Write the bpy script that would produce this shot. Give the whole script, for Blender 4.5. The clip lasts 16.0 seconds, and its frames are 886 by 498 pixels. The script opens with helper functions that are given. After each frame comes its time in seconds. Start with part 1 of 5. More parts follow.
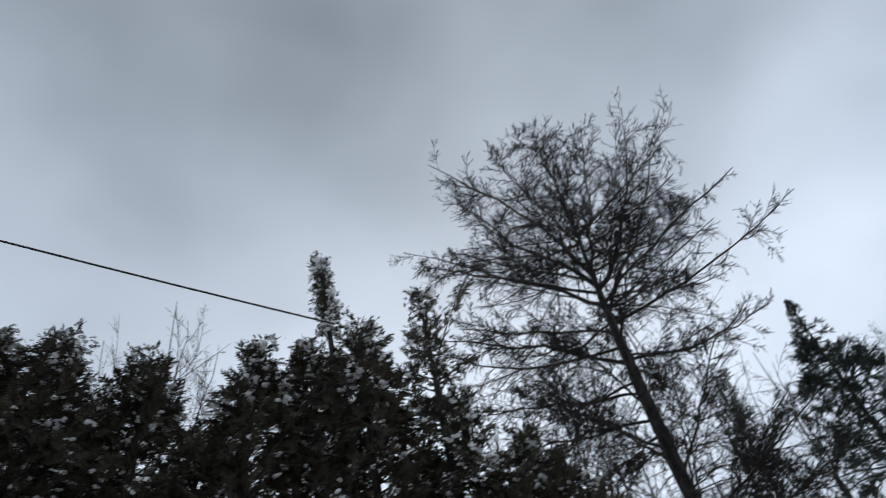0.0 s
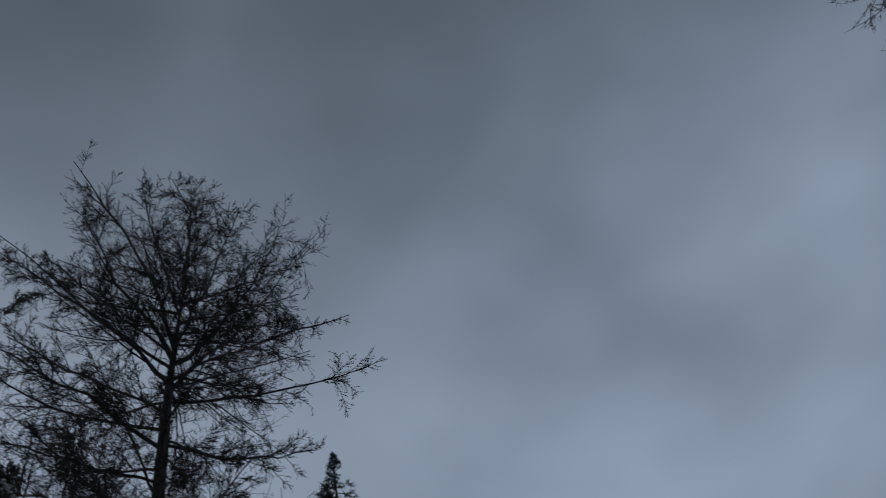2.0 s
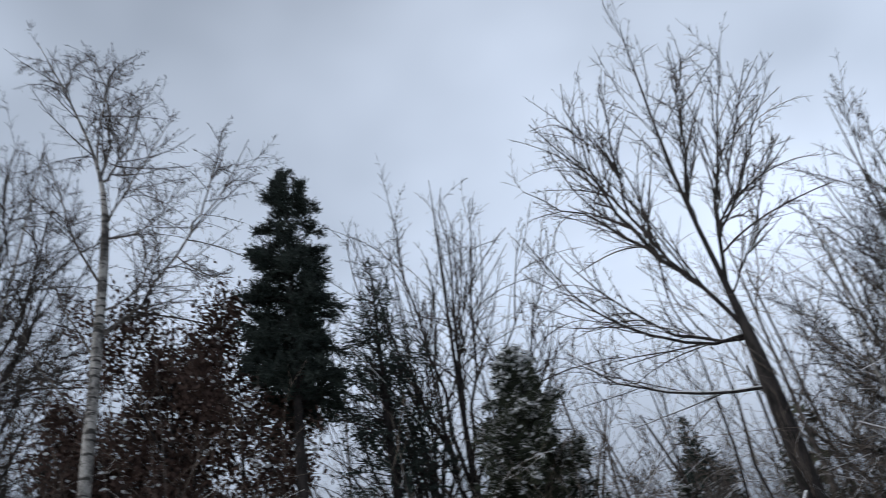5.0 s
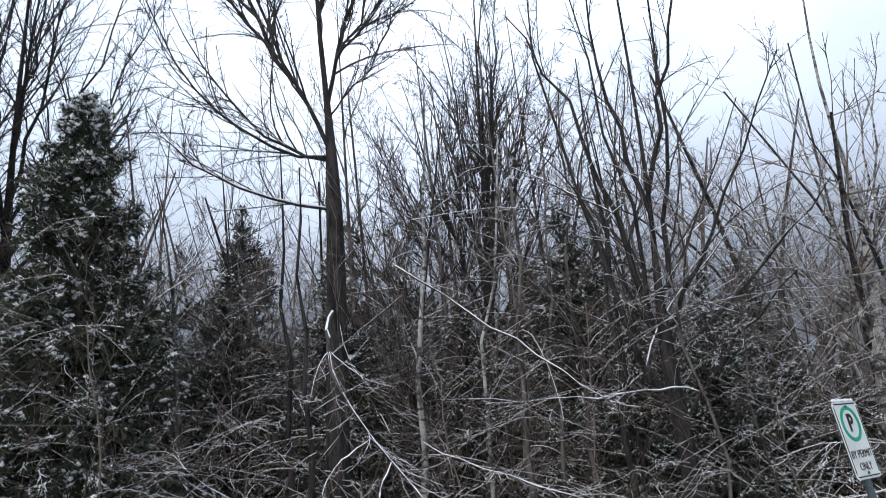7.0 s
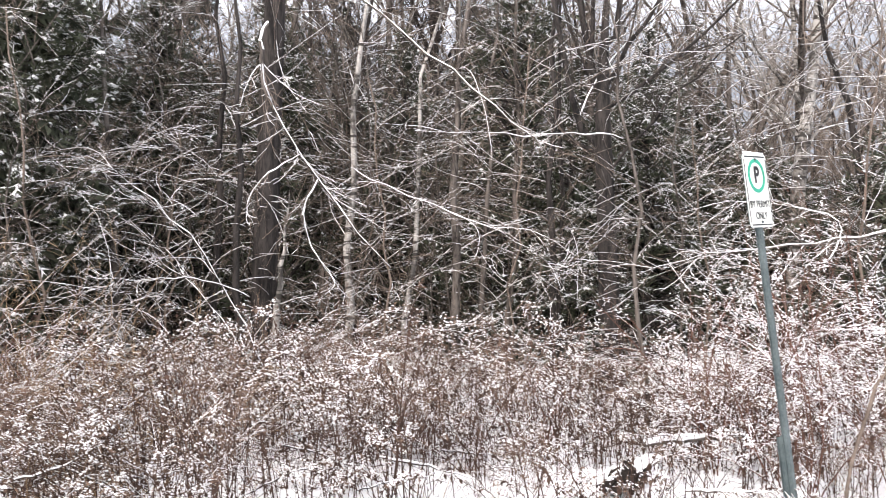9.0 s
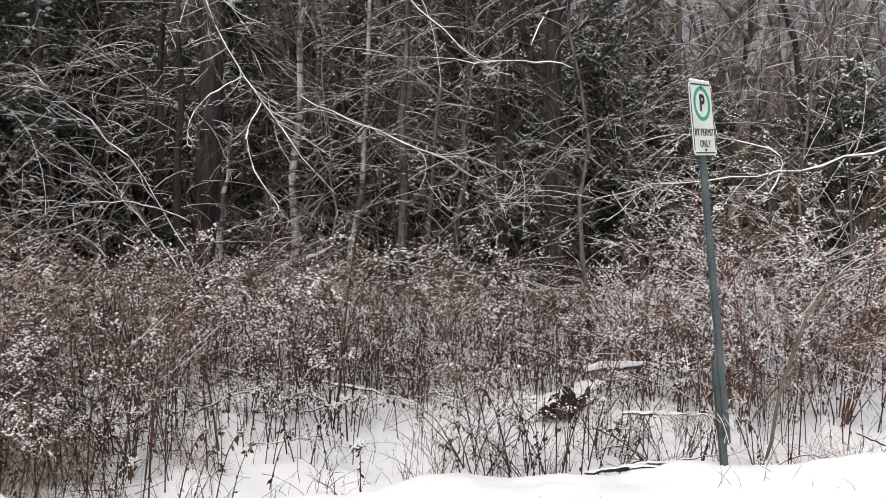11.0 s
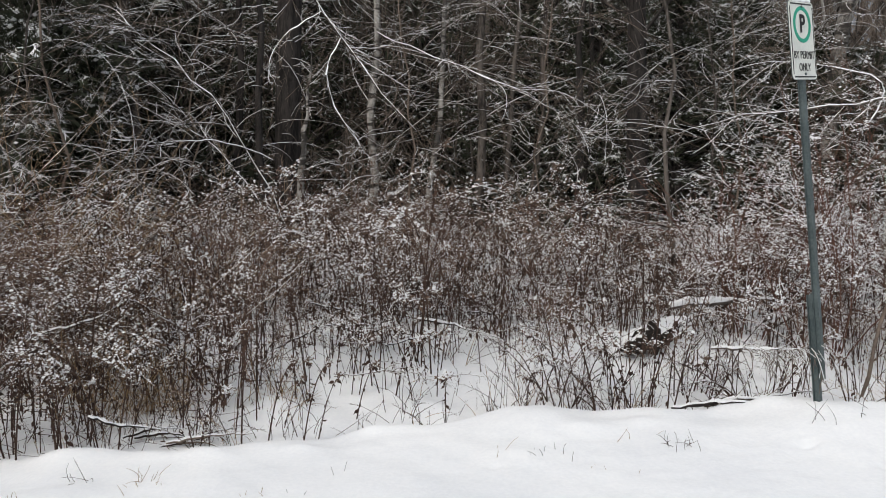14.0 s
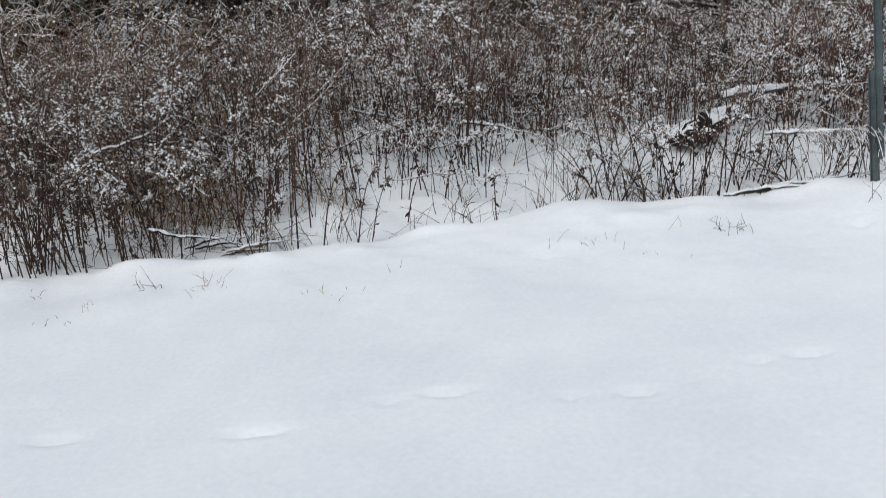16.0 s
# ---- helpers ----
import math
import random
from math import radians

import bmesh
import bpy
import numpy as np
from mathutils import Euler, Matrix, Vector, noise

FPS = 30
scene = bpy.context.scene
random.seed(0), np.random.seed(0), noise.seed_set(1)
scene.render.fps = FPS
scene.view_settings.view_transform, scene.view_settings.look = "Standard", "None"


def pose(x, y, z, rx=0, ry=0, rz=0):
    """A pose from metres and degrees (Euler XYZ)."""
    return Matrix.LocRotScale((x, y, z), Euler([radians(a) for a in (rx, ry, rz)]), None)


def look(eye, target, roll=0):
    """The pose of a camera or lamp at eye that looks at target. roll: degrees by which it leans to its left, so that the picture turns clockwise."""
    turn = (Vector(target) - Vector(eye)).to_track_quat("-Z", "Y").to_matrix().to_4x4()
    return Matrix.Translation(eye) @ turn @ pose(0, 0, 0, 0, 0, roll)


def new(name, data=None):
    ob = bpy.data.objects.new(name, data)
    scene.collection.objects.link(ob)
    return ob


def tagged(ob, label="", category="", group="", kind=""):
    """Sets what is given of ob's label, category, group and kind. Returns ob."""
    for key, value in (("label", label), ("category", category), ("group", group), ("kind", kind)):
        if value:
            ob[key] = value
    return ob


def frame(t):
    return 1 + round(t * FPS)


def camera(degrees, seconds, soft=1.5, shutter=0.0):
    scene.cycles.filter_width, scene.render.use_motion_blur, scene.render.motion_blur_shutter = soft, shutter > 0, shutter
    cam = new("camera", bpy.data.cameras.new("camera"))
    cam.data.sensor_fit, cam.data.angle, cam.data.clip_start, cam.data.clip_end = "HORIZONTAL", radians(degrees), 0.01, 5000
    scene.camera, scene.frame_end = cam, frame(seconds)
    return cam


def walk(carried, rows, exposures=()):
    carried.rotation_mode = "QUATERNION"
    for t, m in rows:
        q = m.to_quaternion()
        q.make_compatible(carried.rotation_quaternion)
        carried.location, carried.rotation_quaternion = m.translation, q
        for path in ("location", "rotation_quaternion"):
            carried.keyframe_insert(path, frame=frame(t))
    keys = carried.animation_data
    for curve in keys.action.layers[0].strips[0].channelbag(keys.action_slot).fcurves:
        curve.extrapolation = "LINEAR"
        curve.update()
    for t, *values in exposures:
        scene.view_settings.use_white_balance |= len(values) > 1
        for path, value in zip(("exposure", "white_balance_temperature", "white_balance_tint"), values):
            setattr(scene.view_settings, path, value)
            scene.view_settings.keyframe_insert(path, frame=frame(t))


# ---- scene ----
# camera and its way: seconds, place, heading to the left of +y, tilt, lean
cam = camera(54.83, 16.0, 0.85, 0.2)
EYE = 1.65
PATH = [
    (0.0, 0.178, 0.089, -0.191, 155.53, 52.62, -13.25),
    (0.5, 0.092, 0.077, -0.144, 141.9, 55.13, -16.61),
    (1.0, 0.061, 0.08, -0.126, 134.79, 56.64, -15.96),
    (1.5, 0.029, 0.079, -0.127, 125.87, 55.24, -16.17),
    (2.0, -0.026, 0.098, -0.13, 114.3, 52.47, -17.55),
    (2.5, -0.062, 0.127, -0.142, 104.17, 50.73, -16.93),
    (3.0, -0.058, 0.095, -0.143, 90.64, 48.82, -17.55),
    (3.5, -0.161, 0.05, -0.016, 75.65, 46.48, -16.87),
    (4.0, -0.154, 0.033, 0.031, 61.04, 43.44, -14.07),
    (4.5, -0.102, -0.02, 0.063, 46.52, 39.82, -12.36),
    (5.0, -0.079, -0.03, 0.123, 32.02, 36.09, -11.3),
    (5.2, -0.077, -0.022, 0.131, 26.38, 34.78, -10.69),
    (7.3, -0.105, -0.069, 0.304, 4.02, 14.64, -5.42),
    (7.5, -0.101, -0.055, 0.277, 4.99, 12.72, -4.53),
    (8.0, -0.08, -0.061, 0.221, 6.07, 7.9, -3.04),
    (8.5, -0.05, -0.041, 0.159, 5.2, 3.01, -1.53),
    (9.0, -0.02, -0.036, 0.123, 1.4, 0.67, -0.24),
    (9.5, -0.008, -0.021, 0.096, -1.5, -1.06, 0.43),
    (9.7, -0.006, -0.018, 0.096, -2.1, -1.66, 0.55),
    (11.8, 0.013, 0.005, -0.005, -1.61, -3.69, 1.13),
    (12.5, 0.0, 0.0, 0.0, 0.0, -4.25, 1.58),
    (13.0, -0.009, 0.015, -0.005, 1.06, -4.57, 1.17),
    (13.5, -0.032, 0.019, -0.017, 1.77, -5.55, 0.59),
    (14.0, -0.055, 0.036, -0.038, 2.87, -7.17, 0.01),
    (14.5, -0.067, 0.033, -0.066, 4.15, -8.38, -0.06),
    (15.0, -0.065, 0.032, -0.084, 5.05, -9.75, -0.34),
    (15.5, -0.073, 0.025, -0.123, 5.54, -13.22, -1.43),
    (16.0, -0.087, 0.034, -0.159, 6.15, -19.07, -3.59),
]


def aim(x, y, z, yaw, pitch, roll):
    a, b = radians(yaw), radians(pitch)
    ahead = Vector((-math.sin(a) * math.cos(b), math.cos(a) * math.cos(b), math.sin(b)))
    eye = Vector((x, y, z + EYE))
    return look(eye, eye + ahead, roll)


EXPOSURES = [(0.0, 0.3, 6600, 9), (0.5, -0.14, 6250, 9), (1.0, -0.7, 6050, 9), (1.5, -1.1, 6000, 8), (2.0, -1.25, 5950, 8), (2.5, -0.80, 5950, 9), (3.0, -0.62, 6000, 10), (4.0, -0.36, 6100, 10),
             (4.5, -0.24, 6200, 10), (5.0, 0.05, 6400, 11), (7.3, 1.05, 6350, 12), (8.0, 2.05, 6500, 14), (8.5, 2.32, 6950, 16), (9.0, 2.2, 7300, 17), (9.7, 1.42, 7500, 16), (12.0, 1.08, 7300, 13), (13.5, 1.0, 7300, 12),
             (14.5, 0.60, 7100, 11), (15.2, 0.72, 7000, 11), (16.0, 0.64, 6750, 9)]
walk(cam, [(t, aim(*row)) for t, *row in PATH], EXPOSURES)

# world: an overcast winter sky, brighter low over the wood, and one weak wide sun
world = bpy.data.worlds.new("overcast_sky")
scene.world = world
world.use_nodes = True
wn, wl = world.node_tree.nodes, world.node_tree.links
wn.clear()
w_out, w_bg = wn.new("ShaderNodeOutputWorld"), wn.new("ShaderNodeBackground")
w_sky = wn.new("ShaderNodeTexSky")
w_sky.sky_type, w_sky.sun_disc = "NISHITA", False
w_sky.sun_elevation, w_sky.sun_rotation = radians(45), radians(-149)
w_sky.dust_density = 4.0
w_co = wn.new("ShaderNodeTexCoord")
w_sep = wn.new("ShaderNodeSeparateXYZ")
w_map = wn.new("ShaderNodeMapping")
w_map.inputs["Scale"].default_value = (1.0, 1.0, 1.6)
w_n1, w_n2 = wn.new("ShaderNodeTexNoise"), wn.new("ShaderNodeTexNoise")
w_n1.inputs["Scale"].default_value, w_n1.inputs["Detail"].default_value = 1.7, 2.5
w_n2.inputs["Scale"].default_value, w_n2.inputs["Detail"].default_value = 5.0, 2.0
w_add = wn.new("ShaderNodeMath")
w_add.operation, w_add.inputs[1].default_value = "MULTIPLY_ADD", 0.35
w_ramp = wn.new("ShaderNodeValToRGB")
w_ramp.color_ramp.elements[0].position, w_ramp.color_ramp.elements[0].color = 0.44, (3.3, 3.9, 4.8, 1)
w_ramp.color_ramp.elements[1].position, w_ramp.color_ramp.elements[1].color = 0.88, (6.2, 7.1, 8.5, 1)
w_h = wn.new("ShaderNodeMapRange")
w_h.inputs["From Min"].default_value, w_h.inputs["From Max"].default_value = 0.93, 0.5
w_h.inputs["To Min"].default_value, w_h.inputs["To Max"].default_value = 0.52, 1.25
w_low = wn.new("ShaderNodeMapRange")
w_low.inputs["From Min"].default_value, w_low.inputs["From Max"].default_value = 0.20, 0.53
w_low.inputs["To Min"].default_value, w_low.inputs["To Max"].default_value = 0.17, 1.0
w_both = wn.new("ShaderNodeMath")
w_both.operation = "MULTIPLY"
w_mul = wn.new("ShaderNodeVectorMath")
w_mul.operation = "SCALE"
w_mix = wn.new("ShaderNodeMix")
w_mix.data_type, w_mix.inputs["Factor"].default_value = "RGBA", 0.988
w_bg.inputs["Strength"].default_value = 0.1
wl.new(w_co.outputs["Generated"], w_map.inputs["Vector"])
wl.new(w_co.outputs["Generated"], w_sep.inputs[0])
wl.new(w_map.outputs[0], w_n1.inputs["Vector"])
wl.new(w_map.outputs[0], w_n2.inputs["Vector"])
wl.new(w_n2.outputs[0], w_add.inputs[0])
wl.new(w_n1.outputs[0], w_add.inputs[2])
wl.new(w_add.outputs[0], w_ramp.inputs[0])
wl.new(w_sep.outputs["Z"], w_h.inputs["Value"])
wl.new(w_ramp.outputs[0], w_mul.inputs[0])
wl.new(w_sep.outputs["Z"], w_low.inputs["Value"])
wl.new(w_h.outputs[0], w_both.inputs[0])
wl.new(w_low.outputs[0], w_both.inputs[1])
thin = w_both.outputs[0]
for way, edge, gain in (((-0.69, -0.29, 0.66), 0.962, 0.24), ((-0.665, 0.08, 0.743), 0.972, 0.22), ((-0.12, 0.80, 0.585), 0.82, 0.16)):
    # thin places in the cloud, through which more light comes
    w_dot, w_soft, w_gain = wn.new("ShaderNodeVectorMath"), wn.new("ShaderNodeMapRange"), wn.new("ShaderNodeMath")
    w_dot.operation, w_dot.inputs[1].default_value = "DOT_PRODUCT", way
    w_soft.interpolation_type = "SMOOTHERSTEP"
    w_soft.inputs["From Min"].default_value, w_soft.inputs["From Max"].default_value = edge, 1.0
    w_soft.inputs["To Min"].default_value, w_soft.inputs["To Max"].default_value = 1.0, 1.0 + gain
    w_gain.operation = "MULTIPLY"
    wl.new(w_co.outputs["Generated"], w_dot.inputs[0])
    wl.new(w_dot.outputs["Value"], w_soft.inputs["Value"])
    wl.new(w_soft.outputs[0], w_gain.inputs[0])
    wl.new(thin, w_gain.inputs[1])
    thin = w_gain.outputs[0]
wl.new(thin, w_mul.inputs["Scale"])
wl.new(w_sky.outputs[0], w_mix.inputs["A"])
wl.new(w_mul.outputs[0], w_mix.inputs["B"])
wl.new(w_mix.outputs["Result"], w_bg.inputs["Color"])
wl.new(w_bg.outputs[0], w_out.inputs["Surface"])

sun = new("sun", bpy.data.lights.new("sun", "SUN"))
sun.data.energy, sun.data.angle, sun.data.color = 1.4, radians(50), (1.0, 0.985, 0.965)
sun.matrix_world = look((-3.64, -6.06, 7.07), (0, 0, 0))


# ---- materials ----
def material(name, low, high, scale=8.0, rough=0.85, bump=0.3, fine=60.0, spread=0.2, shape=(1, 1, 1), metal=0.0, ends=(0.5, 0.95)):
    """Two colours mixed by coarse and fine noise, a shift from piece to piece, and a fine relief."""
    m = bpy.data.materials.new(name)
    m.use_nodes = True
    nodes, links = m.node_tree.nodes, m.node_tree.links
    bsdf = nodes["Principled BSDF"]
    bsdf.inputs["Roughness"].default_value, bsdf.inputs["Metallic"].default_value = rough, metal
    bsdf.inputs["Specular IOR Level"].default_value = 0.25
    co, mp = nodes.new("ShaderNodeTexCoord"), nodes.new("ShaderNodeMapping")
    mp.inputs["Scale"].default_value = shape
    links.new(co.outputs["Object"], mp.inputs["Vector"])
    a, b = nodes.new("ShaderNodeTexNoise"), nodes.new("ShaderNodeTexNoise")
    a.inputs["Scale"].default_value, b.inputs["Scale"].default_value = scale, fine
    a.inputs["Detail"].default_value = 4
    geo = nodes.new("ShaderNodeNewGeometry")
    both, isl = nodes.new("ShaderNodeMath"), nodes.new("ShaderNodeMath")
    both.operation, both.inputs[1].default_value = "MULTIPLY_ADD", 0.5
    isl.operation, isl.inputs[1].default_value = "MULTIPLY_ADD", spread
    ramp = nodes.new("ShaderNodeValToRGB")
    ramp.color_ramp.elements[0].position, ramp.color_ramp.elements[1].position = ends[0], ends[1] + spread
    ramp.color_ramp.elements[0].color, ramp.color_ramp.elements[1].color = (*low, 1), (*high, 1)
    links.new(mp.outputs[0], a.inputs["Vector"])
    links.new(mp.outputs[0], b.inputs["Vector"])
    links.new(b.outputs[0], both.inputs[0])
    links.new(a.outputs[0], both.inputs[2])
    links.new(geo.outputs["Random Per Island"], isl.inputs[0])
    links.new(both.outputs[0], isl.inputs[2])
    links.new(isl.outputs[0], ramp.inputs[0])
    links.new(ramp.outputs[0], bsdf.inputs["Base Color"])
    if bump:
        bp = nodes.new("ShaderNodeBump")
        bp.inputs["Strength"].default_value, bp.inputs["Distance"].default_value = bump, 0.01
        links.new(both.outputs[0], bp.inputs["Height"])
        links.new(bp.outputs[0], bsdf.inputs["Normal"])
    return m


def birch_bark():
    m = material("birch_bark", (0.08, 0.075, 0.07), (0.42, 0.40, 0.37), 7.0, 0.7, 0.5, 40, 0.0, (1, 1, 0.5), ends=(0.62, 0.86))
    nodes, links = m.node_tree.nodes, m.node_tree.links
    bsdf = nodes["Principled BSDF"]
    base = bsdf.inputs["Base Color"].links[0].from_socket
    co, mp, n = nodes.new("ShaderNodeTexCoord"), nodes.new("ShaderNodeMapping"), nodes.new("ShaderNodeTexNoise")
    mp.inputs["Scale"].default_value = (4, 4, 18)
    n.inputs["Scale"].default_value = 1.0
    st = nodes.new("ShaderNodeMapRange")
    st.inputs["From Min"].default_value, st.inputs["From Max"].default_value = 0.53, 0.60
    mix = nodes.new("ShaderNodeMix")
    mix.data_type, mix.inputs["B"].default_value = "RGBA", (0.05, 0.045, 0.04, 1)
    links.new(co.outputs["Object"], mp.inputs["Vector"])
    links.new(mp.outputs[0], n.inputs["Vector"])
    links.new(n.outputs[0], st.inputs["Value"])
    links.new(st.outputs[0], mix.inputs["Factor"])
    links.new(base, mix.inputs["A"])
    links.new(mix.outputs["Result"], bsdf.inputs["Base Color"])
    return m


M_BARK = material("grey_brown_bark", (0.022, 0.018, 0.016), (0.14, 0.122, 0.108), 14, 0.9, 1.0, 70, 0.05, (1, 1, 0.2), ends=(0.62, 0.84))
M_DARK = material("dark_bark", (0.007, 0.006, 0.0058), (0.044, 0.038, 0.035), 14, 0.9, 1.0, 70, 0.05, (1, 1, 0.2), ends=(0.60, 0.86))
M_SLIM = material("dark_fine_twigs", (0.016, 0.013, 0.012), (0.06, 0.05, 0.043), 6, 0.85, 0, 40, 0.2)
M_TAWNY = material("tawny_stems", (0.15, 0.10, 0.062), (0.40, 0.29, 0.19), 6, 0.85, 0, 40, 0.2)
M_TWIG = material("brown_twigs", (0.06, 0.046, 0.038), (0.19, 0.15, 0.122), 6, 0.85, 0, 40, 0.2)
M_RED = material("reddish_stems", (0.06, 0.028, 0.022), (0.17, 0.085, 0.062), 6, 0.85, 0, 40, 0.2)
M_BIRCH = birch_bark()
M_PALE = material("pale_grey_twigs", (0.10, 0.088, 0.08), (0.26, 0.235, 0.21), 5, 0.85, 0, 40, 0.2)
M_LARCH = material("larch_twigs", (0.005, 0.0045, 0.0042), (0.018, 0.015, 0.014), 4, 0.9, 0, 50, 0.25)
M_CEDAR = material("cedar_foliage", (0.016, 0.022, 0.016), (0.062, 0.070, 0.044), 3, 0.75, 0, 25, 0.2)
M_SPRUCE = material("spruce_needles", (0.009, 0.015, 0.013), (0.030, 0.042, 0.034), 3, 0.7, 0, 25, 0.2)
M_OAK = material("dead_oak_leaves", (0.022, 0.014, 0.012), (0.075, 0.045, 0.035), 4, 0.8, 0, 25, 0.35)
M_WEED = material("dead_weed_stalks", (0.014, 0.0085, 0.007), (0.078, 0.047, 0.036), 5, 0.9, 0, 40, 0.2)
M_STRAW = material("straw_stalks", (0.16, 0.10, 0.055), (0.40, 0.28, 0.16), 5, 0.9, 0, 40, 0.2)
M_FLUFF = material("brown_seed_heads", (0.04, 0.026, 0.02), (0.19, 0.13, 0.10), 8, 0.95, 0, 60, 0.3)
M_SNOW = material("fresh_snow", (0.78, 0.80, 0.83), (0.90, 0.91, 0.92), 1.5, 0.75, 0.25, 45, 0.05)
M_BRONZE = material("bronzed_cedar_foliage", (0.018, 0.016, 0.012), (0.060, 0.052, 0.036), 3, 0.75, 0, 25, 0.2)
M_SNOWTUFT = material("snow_on_branches", (0.72, 0.73, 0.75), (0.90, 0.91, 0.92), 6, 0.8, 0, 45, 0.2)
M_ROT = material("rotten_wood", (0.008, 0.007, 0.006), (0.04, 0.031, 0.026), 7, 0.95, 0.8, 50, 0.0)
M_STEEL = material("galvanised_steel", (0.05, 0.07, 0.072), (0.13, 0.16, 0.162), 5, 0.5, 0.1, 90, 0.0, metal=0.35)
M_WHITE = material("white_sign_face", (0.60, 0.62, 0.57), (0.74, 0.76, 0.71), 6, 0.45, 0, 60, 0.0)
M_GREEN = material("green_sign_paint", (0.01, 0.27, 0.17), (0.02, 0.36, 0.24), 6, 0.45, 0, 60, 0.0)
M_BLACK = material("black_sign_paint", (0.012, 0.012, 0.014), (0.03, 0.03, 0.032), 6, 0.5, 0, 60, 0.0)
M_WIRE = material("black_cable", (0.012, 0.012, 0.013), (0.03, 0.03, 0.03), 6, 0.6, 0, 60, 0.0)


# ---- mesh tools ----
def unit(v):
    return v / (np.linalg.norm(v, axis=-1, keepdims=True) + 1e-9)


def mesh_of(name, blocks, mat, smooth=False):
    """One mesh from blocks of (vertices, faces); all faces of a block have one number of corners."""
    me = bpy.data.meshes.new(name)
    vs, loops, sizes, n = [], [], [], 0
    for v, f in blocks:
        v, f = np.asarray(v, np.float32).reshape(-1, 3), np.asarray(f, np.int32)
        vs.append(v)
        loops.append((f + n).ravel())
        sizes.append(np.full(len(f), f.shape[1], np.int32))
        n += len(v)
    vs, loops, sizes = np.concatenate(vs), np.concatenate(loops), np.concatenate(sizes)
    me.vertices.add(len(vs))
    me.vertices.foreach_set("co", vs.ravel())
    me.loops.add(len(loops))
    me.loops.foreach_set("vertex_index", loops)
    me.polygons.add(len(sizes))
    me.polygons.foreach_set("loop_start", np.concatenate([[0], np.cumsum(sizes)[:-1]]).astype(np.int32))
    me.polygons.foreach_set("use_smooth", np.full(len(sizes), smooth))
    me.materials.append(mat)
    me.update(calc_edges=True)
    return me


def part(name, blocks, mat, parent=None, label="", smooth=False, kind=""):
    ob = new(name, blocks if isinstance(blocks, bpy.types.Mesh) else mesh_of(name, blocks, mat, smooth))
    ob.parent = parent
    return tagged(ob, label, "", "", kind)


def thing(name, m, label, category, group="", kind=""):
    ob = new(name)
    ob.empty_display_size = 0.1
    ob.matrix_world = m
    return tagged(ob, label, category, group, kind)


def spikes(P, R):
    """Fine pointed shoots, three-sided."""
    t = unit(P[:, 1] - P[:, 0])
    u = unit(np.cross(t, np.where(np.abs(t[:, 2:]) > 0.8, (1.0, 0, 0), (0, 0, 1.0))))
    w = np.cross(t, u)
    r = (R[:, 0] * 1.15)[:, None]
    v = np.stack([P[:, 0] + u * r, P[:, 0] + (w * 0.87 - u * 0.5) * r, P[:, 0] - (w * 0.87 + u * 0.5) * r, P[:, 1]], 1)
    f = np.array([(0, 1, 3), (1, 2, 3), (2, 0, 3)])
    return v.reshape(-1, 3), ((np.arange(len(P)) * 4)[:, None, None] + f).reshape(-1, 3)


def tubes(P, R, sides=4, lift=0.0, swell=1.0):
    """Tapering tubes along N lines of K points; R holds the radius at either end."""
    N, K, _ = P.shape
    if K == 2 and sides == 3:
        return spikes(P, R)
    T = np.empty_like(P)
    T[:, 1:-1], T[:, 0], T[:, -1] = P[:, 2:] - P[:, :-2], P[:, 1] - P[:, 0], P[:, -1] - P[:, -2]
    T = unit(T)
    steep = np.abs(unit(P[:, -1] - P[:, 0])[:, 2]) > 0.8
    ref = np.where(steep[:, None], (1.0, 0, 0), (0, 0, 1.0))[:, None, :]
    U = unit(np.cross(T, np.broadcast_to(ref, T.shape)))
    V = np.cross(T, U)
    r = R if R.shape[1] == K and K > 2 else R[:, :1] + (R[:, 1:] - R[:, :1]) * np.linspace(0, 1, K)[None, :]
    a = np.arange(sides) * 2 * np.pi / sides + 0.4
    ring = U[:, :, None] * np.cos(a)[None, None, :, None] + V[:, :, None] * np.sin(a)[None, None, :, None]
    v = P[:, :, None] + ring * (r * swell)[:, :, None, None]
    v[..., 2] += (lift * r)[:, :, None]
    i = np.arange(N)[:, None, None] * K * sides + np.arange(K - 1)[None, :, None] * sides
    j = np.arange(sides)[None, None, :]
    k = (j + 1) % sides
    f = np.stack([i + j, i + k, i + k + sides, i + j + sides], -1).reshape(-1, 4)
    return v.reshape(-1, 3), f


def strand(start, way, length, k, up, wob, rng):
    N = len(start)
    d, P = unit(np.asarray(way, float)), np.empty((N, k, 3))
    P[:, 0] = start
    step = (np.broadcast_to(length, N) / (k - 1))[:, None]
    arc = rng.normal(0, 0.85 / k, (N, 3)) if k > 3 else 0.0
    for i in range(1, k):
        d = d + arc + rng.normal(0, wob * 0.7, (N, 3))
        d[:, 2] += up
        d = unit(d)
        P[:, i] = P[:, i - 1] + d * step
    return P


def along(P, t):
    """Places and ways at the shares t of the lines P."""
    K = P.shape[1]
    s = t * (K - 1)
    i = np.minimum(s.astype(int), K - 2)
    n = np.arange(len(P))
    a, b = P[n, i], P[n, i + 1]
    return a + (b - a) * (s - i)[:, None], unit(b - a)


